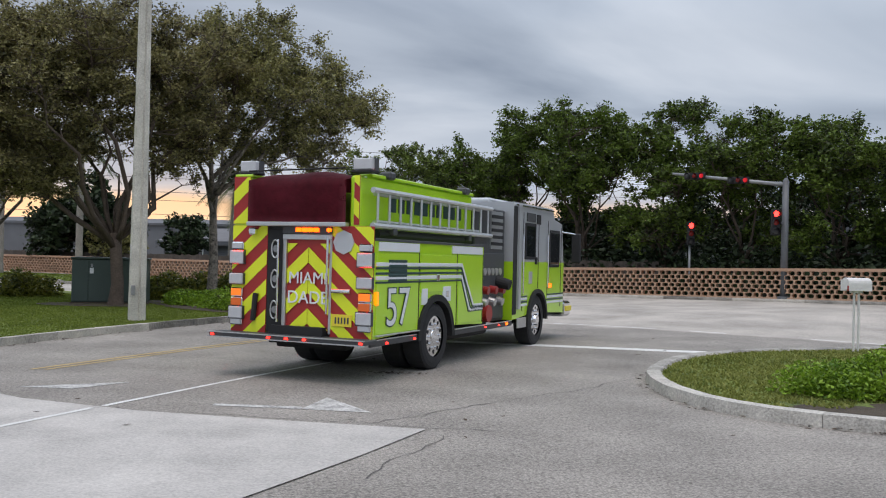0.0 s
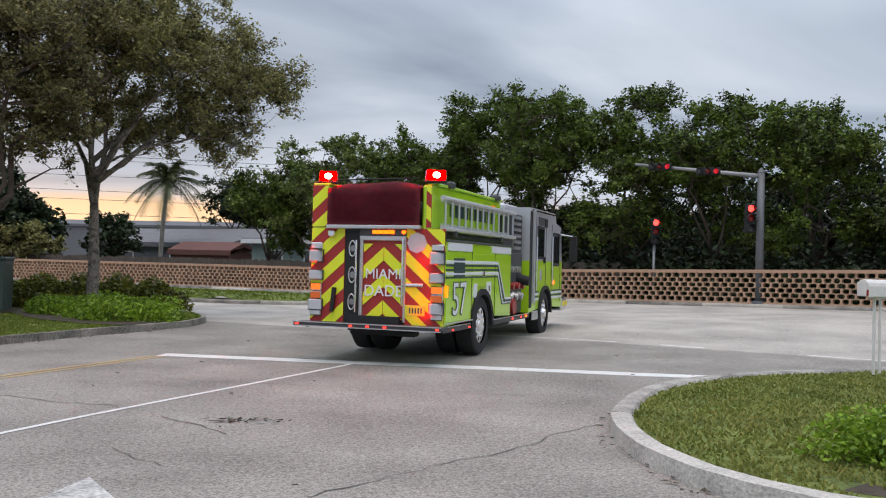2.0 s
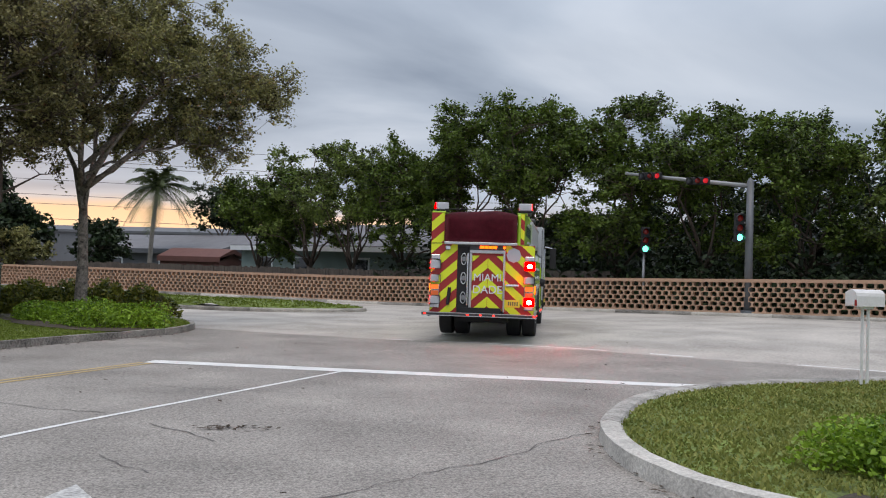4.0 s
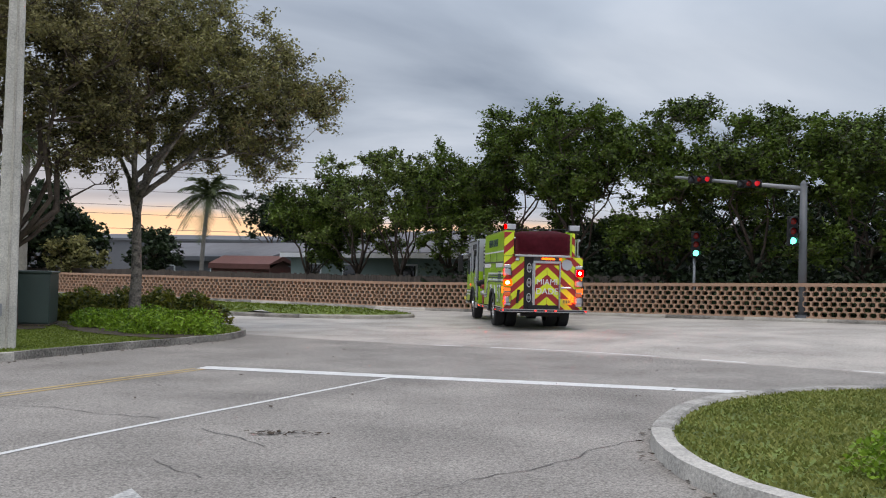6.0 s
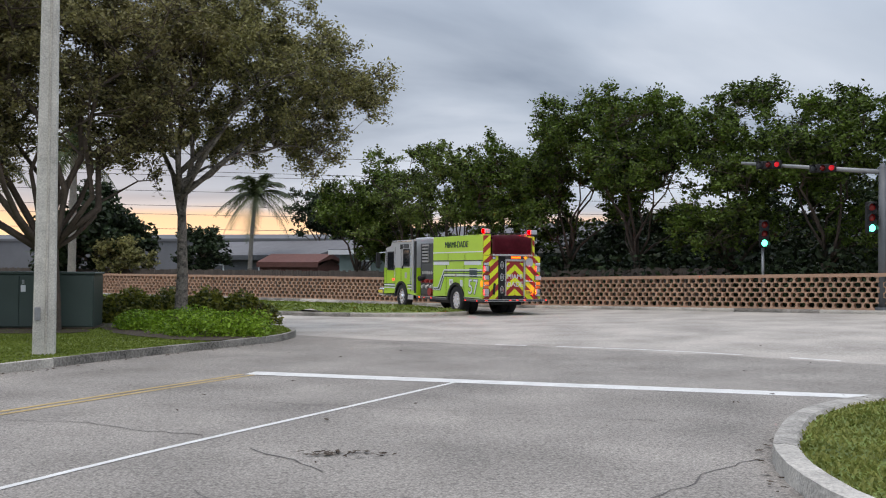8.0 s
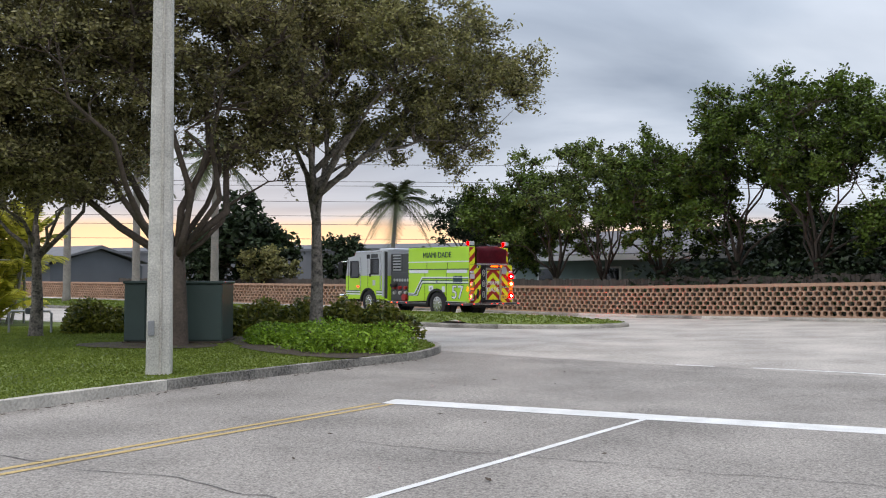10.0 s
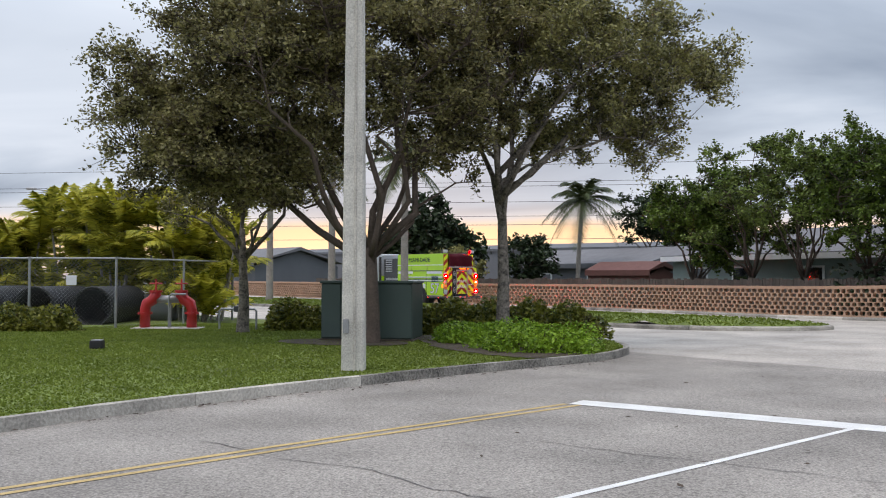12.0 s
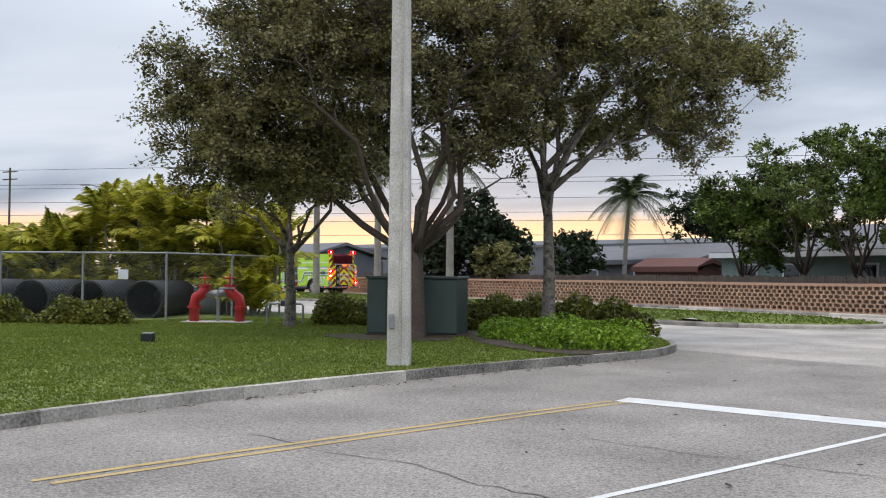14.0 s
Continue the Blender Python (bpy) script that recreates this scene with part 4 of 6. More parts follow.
def striped(parent, x0, x1, z0, z1, y, slope, width=0.17, shift=0.0, base=True):
    """A red plate with slanting lime tapes; slope +1 rises to the right."""
    if base:
        part("red_plate", box(x0, x1, y - 0.012, y, z0, z1, 0.003), RED_TAPE, parent)
    nx, nz = -slope * 0.66, 0.75
    lo = min(nx * x + nz * z for x in (x0, x1) for z in (z0, z1))
    hi = max(nx * x + nz * z for x in (x0, x1) for z in (z0, z1))
    c = lo + shift - 2 * width
    while c < hi:
        p = clip(clip([(x0 + 0.004, z0 + 0.004), (x1 - 0.004, z0 + 0.004), (x1 - 0.004, z1 - 0.004), (x0 + 0.004, z1 - 0.004)], nx, nz, c + width), -nx, -nz, -c)
        if len(p) > 2:
            part("lime_stripe", prism(p, y - 0.018, y - 0.011, "y"), LIME_TAPE, parent)
        c += 2 * width


def lettering(text, size, m, material, parent, depth=0.006, rim=None):
    if rim:
        lettering(text, size, m, rim, parent, depth - 0.002).data.offset = 0.016
    cu = bpy.data.curves.new("lettering", "FONT")
    cu.body, cu.size, cu.extrude, cu.align_x, cu.align_y = text, size, depth, "CENTER", "CENTER"
    cu.materials.append(material)
    o = new("lettering", cu)
    o.parent, o.matrix_basis = parent, m
    return o


def arched(y0, y1, z0, z1, centre, r, extra=()):
    """Side outline with a wheel arch cut from below; extra: points along the top from front to back."""
    o = [(y0, z0)]
    n = 12
    for k in range(n + 1):
        a = math.pi * (1 - k / n)
        z = 0.5 + r * math.sin(a)
        if z >= z0:
            o.append((centre + r * math.cos(a), z))
    return o + [(y1, z0), (y1, z1), *extra, (y0, z1)]


def wheel_part(parent, x, y, r, dual):
    s = 1 if x > 0 else -1
    w = part("wheel", cyl((-0.05, 0, 0), (0.05, 0, 0), 0.2, 0.2, 16), BLACK, parent)
    prof = [(0.17, r * 0.62), (0.175, r * 0.8), (0.165, r * 0.93), (0.14, r * 0.99), (0.05, r), (-0.05, r), (-0.14, r * 0.99), (-0.165, r * 0.93), (-0.175, r * 0.8), (-0.17, r * 0.62)]
    t = bmesh.new()
    n = 36
    for off in ((0, -0.38 * s) if dual else (0,)):
        rings = [[t.verts.new((a + off, b * math.cos(2 * math.pi * k / n), b * math.sin(2 * math.pi * k / n))) for a, b in prof] for k in range(n)]
        for k in range(n):
            for q in range(len(prof) - 1):
                t.faces.new((rings[k][q], rings[k][q + 1], rings[(k + 1) % n][q + 1], rings[(k + 1) % n][q]))
    bmesh.ops.recalc_face_normals(t, faces=t.faces[:])
    part("tyre", t, TYRE, w)
    rim = cyl((s * 0.06, 0, 0), (s * 0.15, 0, 0), r * 0.5, r * 0.63, 28)
    cyl((s * 0.1, 0, 0), (s * 0.2 if not dual else s * 0.16, 0, 0), r * 0.26, r * 0.2, 18, rim)
    for k in range(10):
        a = 2 * math.pi * k / 10
        cyl((s * 0.13, r * 0.36 * math.cos(a), r * 0.36 * math.sin(a)), (s * 0.17, r * 0.36 * math.cos(a), r * 0.36 * math.sin(a)), 0.018, 0.018, 6, rim)
    part("rim", rim, CHROME, w)
    for k in range(10):
        a = 2 * math.pi * (k + 0.5) / 10
        part("rim_hole", cyl((s * 0.145, r * 0.47 * math.cos(a), r * 0.47 * math.sin(a)), (s * 0.152, r * 0.47 * math.cos(a), r * 0.47 * math.sin(a)), 0.035, 0.035, 8), BLACK, w)
    w.matrix_basis = pose(x, y, r)
    return w


WHEELS, FLASHERS = [], []


def flasher(parent, key, x, y, z, w, d, h, lit):
    """A warning lamp that turns: its rear half is clear glass, its front half glows."""
    bm = box(-w / 2, w / 2, -d / 2, d / 2, -h / 2, h / 2, 0.012)
    bmesh.ops.bisect_plane(bm, geom=bm.verts[:] + bm.edges[:] + bm.faces[:], plane_co=(0, 0, 0), plane_no=(0, 1, 0))
    bmesh.ops.recalc_face_normals(bm, faces=bm.faces[:])
    for f in bm.faces:
        f.material_index = int(f.normal.y < -0.5 or (z > 2.9 and f.calc_center_median().y < -0.002 and abs(f.normal.z) < 0.5))
    sh = bmesh.new()
    g, t, back = 0.002, 0.007, d / 2 + 0.002
    for x0, x1, z0, z1 in ((-w / 2 - g - t, -w / 2 - g, -h / 2 - g - t, h / 2 + g + t), (w / 2 + g, w / 2 + g + t, -h / 2 - g - t, h / 2 + g + t), (-w / 2 - g, w / 2 + g, h / 2 + g, h / 2 + g + t), (-w / 2 - g, w / 2 + g, -h / 2 - g - t, -h / 2 - g)):
        box(x + x0, x + x1, y - 0.02, y + back, z + z0, z + z1, 0, sh)
    box(x - w / 2, x + w / 2, y + back, y + back + 0.01, z - h / 2, z + h / 2, 0, sh)
    part("lamp_housing", sh, DARKG, parent)
    o = part("turning_lamp", bm, (LENS_CLEAR, lit), parent, "turning warning lamp")
    o.matrix_basis = pose(x, y, z)
    FLASHERS.append((o, key, x, y, z))


SIZE = 0.96


def lamp(parent, name, x0, x1, y0, y1, z0, z1, lens):
    h = part(name, box(x0, x1, y0, y1, z0, z1, 0.012), CHROME, parent)
    cx, cz = (x0 + x1) / 2, (z0 + z1) / 2
    if y0 < 0:
        part("lens", box(x0 + 0.015, x1 - 0.015, y0 - 0.012, y0, z0 + 0.012, z1 - 0.012, 0.005), lens, h)
    return h


def engine():
    e = tagged(new("fire_engine"), "lime green fire engine with red and lime chevrons on its tail", "fire engine")
    e.scale = (SIZE,) * 3
    W = 1.2
    # frame and lower body
    part("chassis", box(-0.45, 0.45, -0.1, 9.3, 0.5, 0.75), BLACK, e)
    part("axle", box(-0.9, 0.9, 2.0, 2.2, 0.42, 0.58, 0.03), BLACK, e)
    part("axle", box(-0.9, 0.9, 7.15, 7.35, 0.42, 0.58, 0.03), BLACK, e)
    part("fuel_tank", box(-1.0, 1.0, 3.0, 4.9, 0.38, 0.62, 0.04), BLACK, e)
    for x0, x1 in ((-W, -0.62), (0.55, W)):
        part("side_body", prism(arched(0.0, 4.14, 0.62, 2.02, 2.1, 0.66), x0, x1, "x"), LIME, e)
    part("rear_bulkhead", box(-0.62, 0.55, 0.05, 4.1, 0.75, 2.2), DARKG, e)
    for s in (1, -1):
        fl = bmesh.new()
        n = 14
        for k in range(n + 1):
            a = math.pi * (1 - k / n) * 1.0
            for rr in (0.6, 0.7):
                fl.verts.new((s * (W + 0.045), 2.1 + rr * math.cos(a), 0.5 + rr * math.sin(a)))
                fl.verts.new((s * (W - 0.12), 2.1 + rr * math.cos(a), 0.5 + rr * math.sin(a)))
        fl.verts.ensure_lookup_table()
        for k in range(n):
            v = fl.verts
            i, j = 4 * k, 4 * (k + 1)
            fl.faces.new((v[i], v[i + 2], v[j + 2], v[j]))
            fl.faces.new((v[i + 2], v[i + 3], v[j + 3], v[j + 2]))
            fl.faces.new((v[i + 1], v[i], v[j], v[j + 1]))
        bmesh.ops.recalc_face_normals(fl, faces=fl.faces[:])
        part("wheel_arch", fl, BLACK, e)
        fa = fl = bmesh.new()
        for k in range(n + 1):
            a = math.pi * (1 - k / n)
            for rr in (0.58, 0.66):
                fa.verts.new((s * (W + 0.05), 7.25 + rr * math.cos(a), 0.52 + rr * math.sin(a)))
                fa.verts.new((s * (W - 0.1), 7.25 + rr * math.cos(a), 0.52 + rr * math.sin(a)))
        fa.verts.ensure_lookup_table()
        for k in range(n):
            v = fa.verts
            i, j = 4 * k, 4 * (k + 1)
            fa.faces.new((v[i], v[i + 2], v[j + 2], v[j]))
            fa.faces.new((v[i + 2], v[i + 3], v[j + 3], v[j + 2]))
            fa.faces.new((v[i + 1], v[i], v[j], v[j + 1]))
        bmesh.ops.recalc_face_normals(fa, faces=fa.faces[:])
        part("wheel_arch", fa, BLACK, e)
    # right flank: doors, stripes, number
    def flank(s):
        x = s * W

        def panel(name, y0, y1, z0, z1, m, d=0.012, lab=""):
            return part(name, box(x - s * 0.005, x + s * d, y0, y1, z0, z1, 0.004), m, e, lab)

        panel("compartment_door", 0.06, 1.42, 0.68, 1.83, LIME)
        panel("compartment_door", 1.5, 2.9, 1.24, 1.83, LIME)
        panel("compartment_door", 2.98, 4.08, 0.68, 1.83, LIME)
        for yy in (1.46, 2.94, 4.11):
            panel("door_seam", yy - 0.012, yy + 0.012, 0.66, 1.86, BLACK, 0.006)
        panel("shutter", 0.12, 1.42, 1.86, 1.99, WHITE, 0.02, "white shutter slat")
        panel("shutter", 2.7, 4.05, 1.86, 1.99, WHITE, 0.02, "white shutter slat")
        panel("top_rail", 0.0, 4.14, 2.0, 2.04, DARKG, 0.02)
        for z0, z1, m in ((1.60, 1.635, NAVY), (1.645, 1.70, WHITE), (1.525, 1.56, NAVY), (1.45, 1.505, WHITE), (1.40, 1.43, NAVY)):
            panel("side_stripe", 0.05, 3.1, z0, z1, m, 0.019)
            k = 1.62 - (z0 + z1) / 2
            t = (z1 - z0) / 2 * 1.1
            q = [(3.1, z0), (3.1, z1), (3.1 + t, z1), (3.62 - k * 0.9 + t, 0.95 - k * 0.35), (3.62 - k * 0.9 - t, 0.95 - k * 0.35)]
            part("side_stripe", prism(q, x + s * 0.012, x + s * 0.019, "x"), m, e)
            panel("side_stripe", 3.62 - k * 0.9, 4.12, 0.95 - k * 0.35 - (z1 - z0) / 2, 0.95 - k * 0.35 + (z1 - z0) / 2, m, 0.019)
        for j in range(5):
            panel("emblem_bar", 0.42, 1.0, 1.42 + 0.07 * j, 1.46 + 0.07 * j, NAVY, 0.024)
        lettering("57", 0.78, Matrix.Translation((x + s * 0.022, 0.72, 1.03)) @ (pose(0, 0, 0, 90, 0, 90) if s > 0 else pose(0, 0, 0, 90, 0, -90)), WHITE, e, rim=NAVY)
        panel("door_latch", 2.05, 2.15, 1.42, 1.52, CHROME, 0.04)
        panel("air_fill_door", 1.55, 1.75, 1.05, 1.3, WHITE, 0.022)
        panel("air_fill_door", 2.35, 2.65, 1.08, 1.32, WHITE, 0.022)
        panel("latch", 2.44, 2.52, 1.15, 1.25, CHROME, 0.04)
        panel("grab_rail", 0.05, 1.44, 0.655, 0.675, ALU, 0.05)
        panel("running_board", -0.1, 1.38, 0.52, 0.6, DARKG, 0.03)
        panel("board_trim", -0.1, 1.38, 0.6, 0.615, ALU, 0.035)
        panel("running_board", 2.85, 5.65, 0.5, 0.58, DARKG, 0.03)
        panel("board_trim", 2.85, 5.65, 0.585, 0.6, ALU, 0.04)
        for yy in (0.35, 1.25, 4.2, 4.9):
            panel("marker_lamp", yy, yy + 0.06, 0.535, 0.565, LAMP_RED, 0.045, "lit red marker lamp")
        panel("marker_lamp", 5.3, 5.4, 0.53, 0.575, LAMP_AMBER, 0.045, "lit amber marker lamp")
        panel("marker_lamp", 0.05, 0.1, 1.1, 1.28, LAMP_AMBER, 0.03, "lit amber marker lamp")

    flank(1)
    flank(-1)
    # upper body: hose bed
    part("hose_bed_side", box(-W, -0.9, 0.0, 4.14, 2.02, 2.92, 0.02), LIME, e)
    part("hose_bed_side", box(0.78, 0.95, 0.0, 4.14, 2.04, 2.92, 0.03), LIME, e)
    part("hose_bed_front", box(-0.9, 0.78, 3.9, 4.1, 2.2, 2.9), DARKG, e)
    part("bed_rim", box(-W, -0.88, 0.0, 4.14, 2.92, 2.96, 0.01), LIME, e)
    part("bed_rim", box(0.76, 0.98, 0.3, 4.14, 2.92, 2.97, 0.01), LIME, e)
    part("side_band", box(-W - 0.012, -W, 0.0, 4.14, 2.32, 2.36), WHITE, e)
    for yy in (1.4, 2.8):
        part("door_seam", box(-W - 0.008, -W, yy - 0.01, yy + 0.01, 2.04, 2.3), BLACK, e)
    lettering("MIAMI-DADE", 0.34, Matrix.Translation((-W - 0.014, 2.1, 2.62)) @ pose(0, 0, 0, 90, 0, -90), NAVY, e)
    for k in range(10):
        part("lettering_bar", box(0.955, 0.962, 0.9 + 0.28 * k, 1.1 + 0.28 * k, 2.45, 2.7), NAVY, e)
    # vinyl hose cover, bulging at the tail
    cov = bmesh.new()
    nx, ny = 14, 16
    g = []
    for j in range(ny + 1):
        row = []
        for i in range(nx + 1):
            u, v = i / nx, j / ny
            x = -0.88 + 1.66 * u
            if v < 0.4:
                t = v / 0.4
                y, z = -0.10 - 0.035 * math.sin(math.pi * t) * math.sin(math.pi * u) ** 0.5, 2.24 + 0.66 * t
            else:
                t = (v - 0.4) / 0.6
                y, z = -0.10 + 3.9 * t, 2.90 + 0.09 * math.sin(math.pi * u) ** 0.6 * (1 - 0.3 * t)
            z += 0.022 * math.sin(7 * u + 5 * v) * math.sin(math.pi * u)
            y += 0.02 * math.sin(11 * u + 9 * v) * math.sin(math.pi * u)
            row.append(cov.verts.new((x, y, z)))
        g.append(row)
    for a, b in zip(g, g[1:]):
        for i in range(nx):
            cov.faces.new((a[i], a[i + 1], b[i + 1], b[i]))
    bmesh.ops.solidify(cov, geom=cov.faces[:], thickness=0.02)
    bmesh.ops.recalc_face_normals(cov, faces=cov.faces[:])
    part("hose_cover", cov, MAROON, e, "dark maroon vinyl hose bed cover", smooth=True)
    part("cover_rod", cyl((-0.9, -0.06, 3.0), (0.7, 0.02, 3.03), 0.012), BLACK, e)
    part("tail_rail", box(-0.88, 0.80, -0.14, -0.02, 2.19, 2.25, 0.01), ALU, e)
    # tail face
    striped(e, -W, -0.9, 2.22, 2.92, 0.0, 1, 0.17, 0.05)
    striped(e, 0.86, 0.95, 2.22, 2.92, 0.0, -1, 0.17, 0.12)
    striped(e, -W, -0.58, 0.62, 2.2, 0.0, 1, 0.165, 0.1)
    striped(e, 0.52, W, 0.62, 2.2, 0.0, -1, 0.165, 0.1)
    d = part("roller_door", box(-0.24, 0.49, 0.02, 0.06, 0.68, 2.0), RED_TAPE, e, "roller door with red and lime chevrons and white letters")
    striped(d, -0.24, 0.125, 0.70, 1.95, 0.02, 1, 0.165, 0.07, False)
    striped(d, 0.125, 0.49, 0.70, 1.95, 0.02, -1, 0.165, 0.07, False)
    lettering("MIAMI", 0.24, Matrix.Translation((0.125, -0.004, 1.44)) @ pose(0, 0, 0, 90, 0, 0), WHITE, d)
    lettering("DADE", 0.26, Matrix.Translation((0.125, -0.004, 1.16)) @ pose(0, 0, 0, 90, 0, 0), WHITE, d)
    part("door_frame", box(-0.3, -0.24, -0.03, 0.08, 0.66, 2.04, 0.008), ALU, e)
    part("door_frame", box(0.49, 0.53, -0.03, 0.08, 0.66, 2.04, 0.008), ALU, e)
    part("door_header", box(-0.3, 0.53, -0.04, 0.08, 2.0, 2.08, 0.008), ALU, e)
    part("light_header", box(-0.3, 0.53, -0.05, 0.1, 2.08, 2.2, 0.01), DARKG, e)
    for k in range(4):
        part("amber_lamp", box(-0.06 + 0.1 * k, 0.03 + 0.1 * k, -0.075, -0.05, 2.11, 2.17, 0.006), LAMP_AMBER, e, "lit amber warning lamp")
    part("amber_lamp", cyl((0.5, -0.09, 2.14), (0.5, -0.04, 2.14), 0.03), LAMP_AMBER, e, "lit amber warning lamp")
    part("recess", box(-0.57, -0.3, -0.01, 0.05, 0.64, 2.15), BLACK, e)
    for zz in (1.86, 1.42, 0.97):
        ring = bmesh.new()
        tube(ring, [(-0.43 + 0.06 * math.cos(a), -0.03, zz + 0.13 * math.sin(a)) for a in [k * math.pi / 8 for k in range(17)]], [0.011] * 17, 6)
        part("bottle_ring", ring, ALU, e)
        part("bottle_end", cyl((-0.43, -0.02, zz), (-0.43, 0.0, zz), 0.05, 0.06, 14), GALV, e)
    part("grab_handle", cyl((-0.33, -0.1, 0.8), (-0.33, -0.1, 2.0), 0.017), CHROME, e)
    part("grab_handle", cyl((0.50, -0.1, 0.95), (0.50, -0.1, 2.05), 0.017), CHROME, e)
    for s, x0 in ((-1, -W + 0.01), (1, W - 0.22)):
        for z0, z1, lens, nm in ((1.84, 1.95, LENS_CLEAR, "side_lamp"), (1.14, 1.27, TURN_LENS, "turn_lamp"), (1.0, 1.13, TAIL_LENS, "tail_lamp"), (0.72, 0.82, LENS_CLEAR, "reversing_lamp")):
            lamp(e, nm, x0, x0 + 0.21, -0.055, -0.012, z0, z1, lens)
        side = "L" if s < 0 else "R"
        for key, z0, z1, lit in ((side + "1", 1.64, 1.81, LAMP_HOT), (side + "2", 1.34, 1.47, LAMP_HOTA), (side + "3", 0.83, 0.98, LAMP_HOT)):
            flasher(e, key, x0 + 0.105, -0.05, (z0 + z1) / 2, 0.24, 0.07, z1 - z0 + 0.025, lit)
    part("emblem", cyl((0.72, -0.035, 1.97), (0.72, -0.018, 1.97), 0.17, 0.17, 8), SILVER, e, "round silver emblem")
    part("door_pull", cyl((0.55, -0.03, 1.28), (0.85, -0.03, 1.28), 0.035), CHROME, e)
    part("number_plate", box(0.56, 0.88, -0.035, -0.018, 0.78, 0.95, 0.004), BRASS, e, "yellow number plate")
    for k in range(5):
        part("plate_bar", box(0.61 + 0.05 * k, 0.635 + 0.05 * k, -0.04, -0.035, 0.82, 0.91), DARKG, e)
    part("extension_hose", cyl((-0.78, -0.05, 0.8), (-0.74, -0.05, 1.2), 0.04), BLACK, e)
    part("scene_light", box(-0.86, -0.74, -0.12, -0.02, 2.06, 2.16, 0.02), CHROME, e)
    step = part("tail_step", box(-1.33, 1.27, -0.36, 0.02, 0.565, 0.625, 0.01), DARKG, e)
    part("step_edge", box(-1.34, 1.28, -0.385, -0.36, 0.555, 0.57), ALU, step)
    part("step_edge", box(-1.34, 1.28, -0.385, -0.36, 0.622, 0.637), ALU, step)
    for xx in (-0.3, 0.0, 0.3, 1.2, -1.28):
        part("marker_lamp", box(xx, xx + 0.05, -0.385, -0.36, 0.582, 0.608), LAMP_RED, step, "lit red marker lamp")
    part("underride_bar", box(-0.6, 0.6, 0.3, 0.5, 0.4, 0.5, 0.02), BLACK, e)
    # beacons
    for x0, x1 in ((-1.16, -0.84), (0.78, 1.12)):
        b = part("beacon", box(x0, x1, 0.02, 0.26, 2.96, 3.0, 0.01), BLACK, e)
        flasher(b, "R0" if x0 > 0 else "L0", (x0 + x1) / 2, 0.14, 3.085, x1 - x0 - 0.04, 0.2, 0.16, LAMP_HOT)
    # ladder on the right
    lad = part("ladder", cyl((1.1, 0.1, 2.72), (1.1, 4.75, 2.72), 0.042, 0.042, 8), ALU, e, "aluminium ladder rack")
    part("rail", cyl((1.1, 0.1, 2.22), (1.1, 4.75, 2.22), 0.042, 0.042, 8), ALU, lad)
    for k in range(13):
        part("rung", cyl((1.1, 0.25 + 0.36 * k, 2.24), (1.1, 0.25 + 0.36 * k, 2.7), 0.022, 0.022, 8), ALU, lad)
    part("rail", cyl((1.02, 0.3, 2.68), (1.02, 4.4, 2.68), 0.03, 0.03, 8), ALU, lad)
    part("rail", cyl((1.02, 0.3, 2.28), (1.02, 4.4, 2.28), 0.03, 0.03, 8), ALU, lad)
    for yy in (0.7, 3.6):
        part("ladder_arm", box(0.9, 1.14, yy, yy + 0.12, 2.1, 2.2, 0.01), DARKG, e)
        part("ladder_lock", box(0.86, 1.06, yy, yy + 0.2, 2.92, 3.04, 0.03), DARKG, e)
    part("suction_hose", cyl((1.0, 0.4, 2.11), (1.0, 3.9, 2.11), 0.07, 0.07, 10), BLACK, e)
    # pump panel
    part("pump_house", box(-1.02, 1.02, 4.14, 5.7, 0.6, 2.75, 0.02), DARKG, e)
    for s in (1, -1):
        pn = part("pump_panel", box(s * 1.02, s * 1.06, 4.2, 5.6, 0.65, 1.9, 0.01), DARKG, e)
        rng = random.Random(2)
        for k in range(6):
            part("gauge", cyl((s * 1.06, 4.35 + 0.2 * k, 1.55), (s * 1.085, 4.35 + 0.2 * k, 1.55), 0.07, 0.07, 12), ALU, pn)
        for k in range(3):
            part("outlet", cyl((s * 1.04, 4.45 + 0.42 * k, 1.0), (s * 1.17, 4.45 + 0.42 * k, 0.97), 0.09, 0.075, 12), ALU, pn)
            part("valve", cyl((s * 1.05, 4.45 + 0.42 * k, 1.22), (s * 1.2, 4.45 + 0.42 * k, 1.2), 0.075, 0.075, 12), HOSE, pn)
        part("hose_roll", cyl((s * 1.06, 4.5, 0.78), (s * 1.2, 4.5, 0.78), 0.16, 0.16, 16), HOSE, pn)
        part("deck_valve", cyl((s * 1.04, 5.25, 1.36), (s * 1.32, 5.25, 1.3), 0.12, 0.1, 14), BLACK, pn)
        part("rack", box(s * 0.95, s * 1.05, 4.9, 5.5, 1.98, 2.7), ALU, e)
        for k in range(5):
            part("rack_bar", box(s * 1.05, s * 1.07, 4.9, 5.5, 2.05 + 0.13 * k, 2.11 + 0.13 * k), BLACK, e)
    # cab
    lowo = arched(5.72, 9.2, 0.6, 1.75, 7.25, 0.62, ((9.2, 1.75),))
    part("cab_lower", prism(lowo, -W, W, "x"), LIME, e)
    up = [(5.72, 1.75), (9.18, 1.75), (9.02, 2.62), (8.45, 2.70), (8.3, 2.93), (5.72, 2.93)]
    cabu = prism(up, -W, W, "x")
    part("cab_upper", cabu, SILVER, e, "silver upper cab")
    part("windscreen", prism([(9.185, 1.8), (9.195, 1.8), (9.055, 2.52), (9.045, 2.52)], -1.05, 1.05, "x"), GLASS, e)
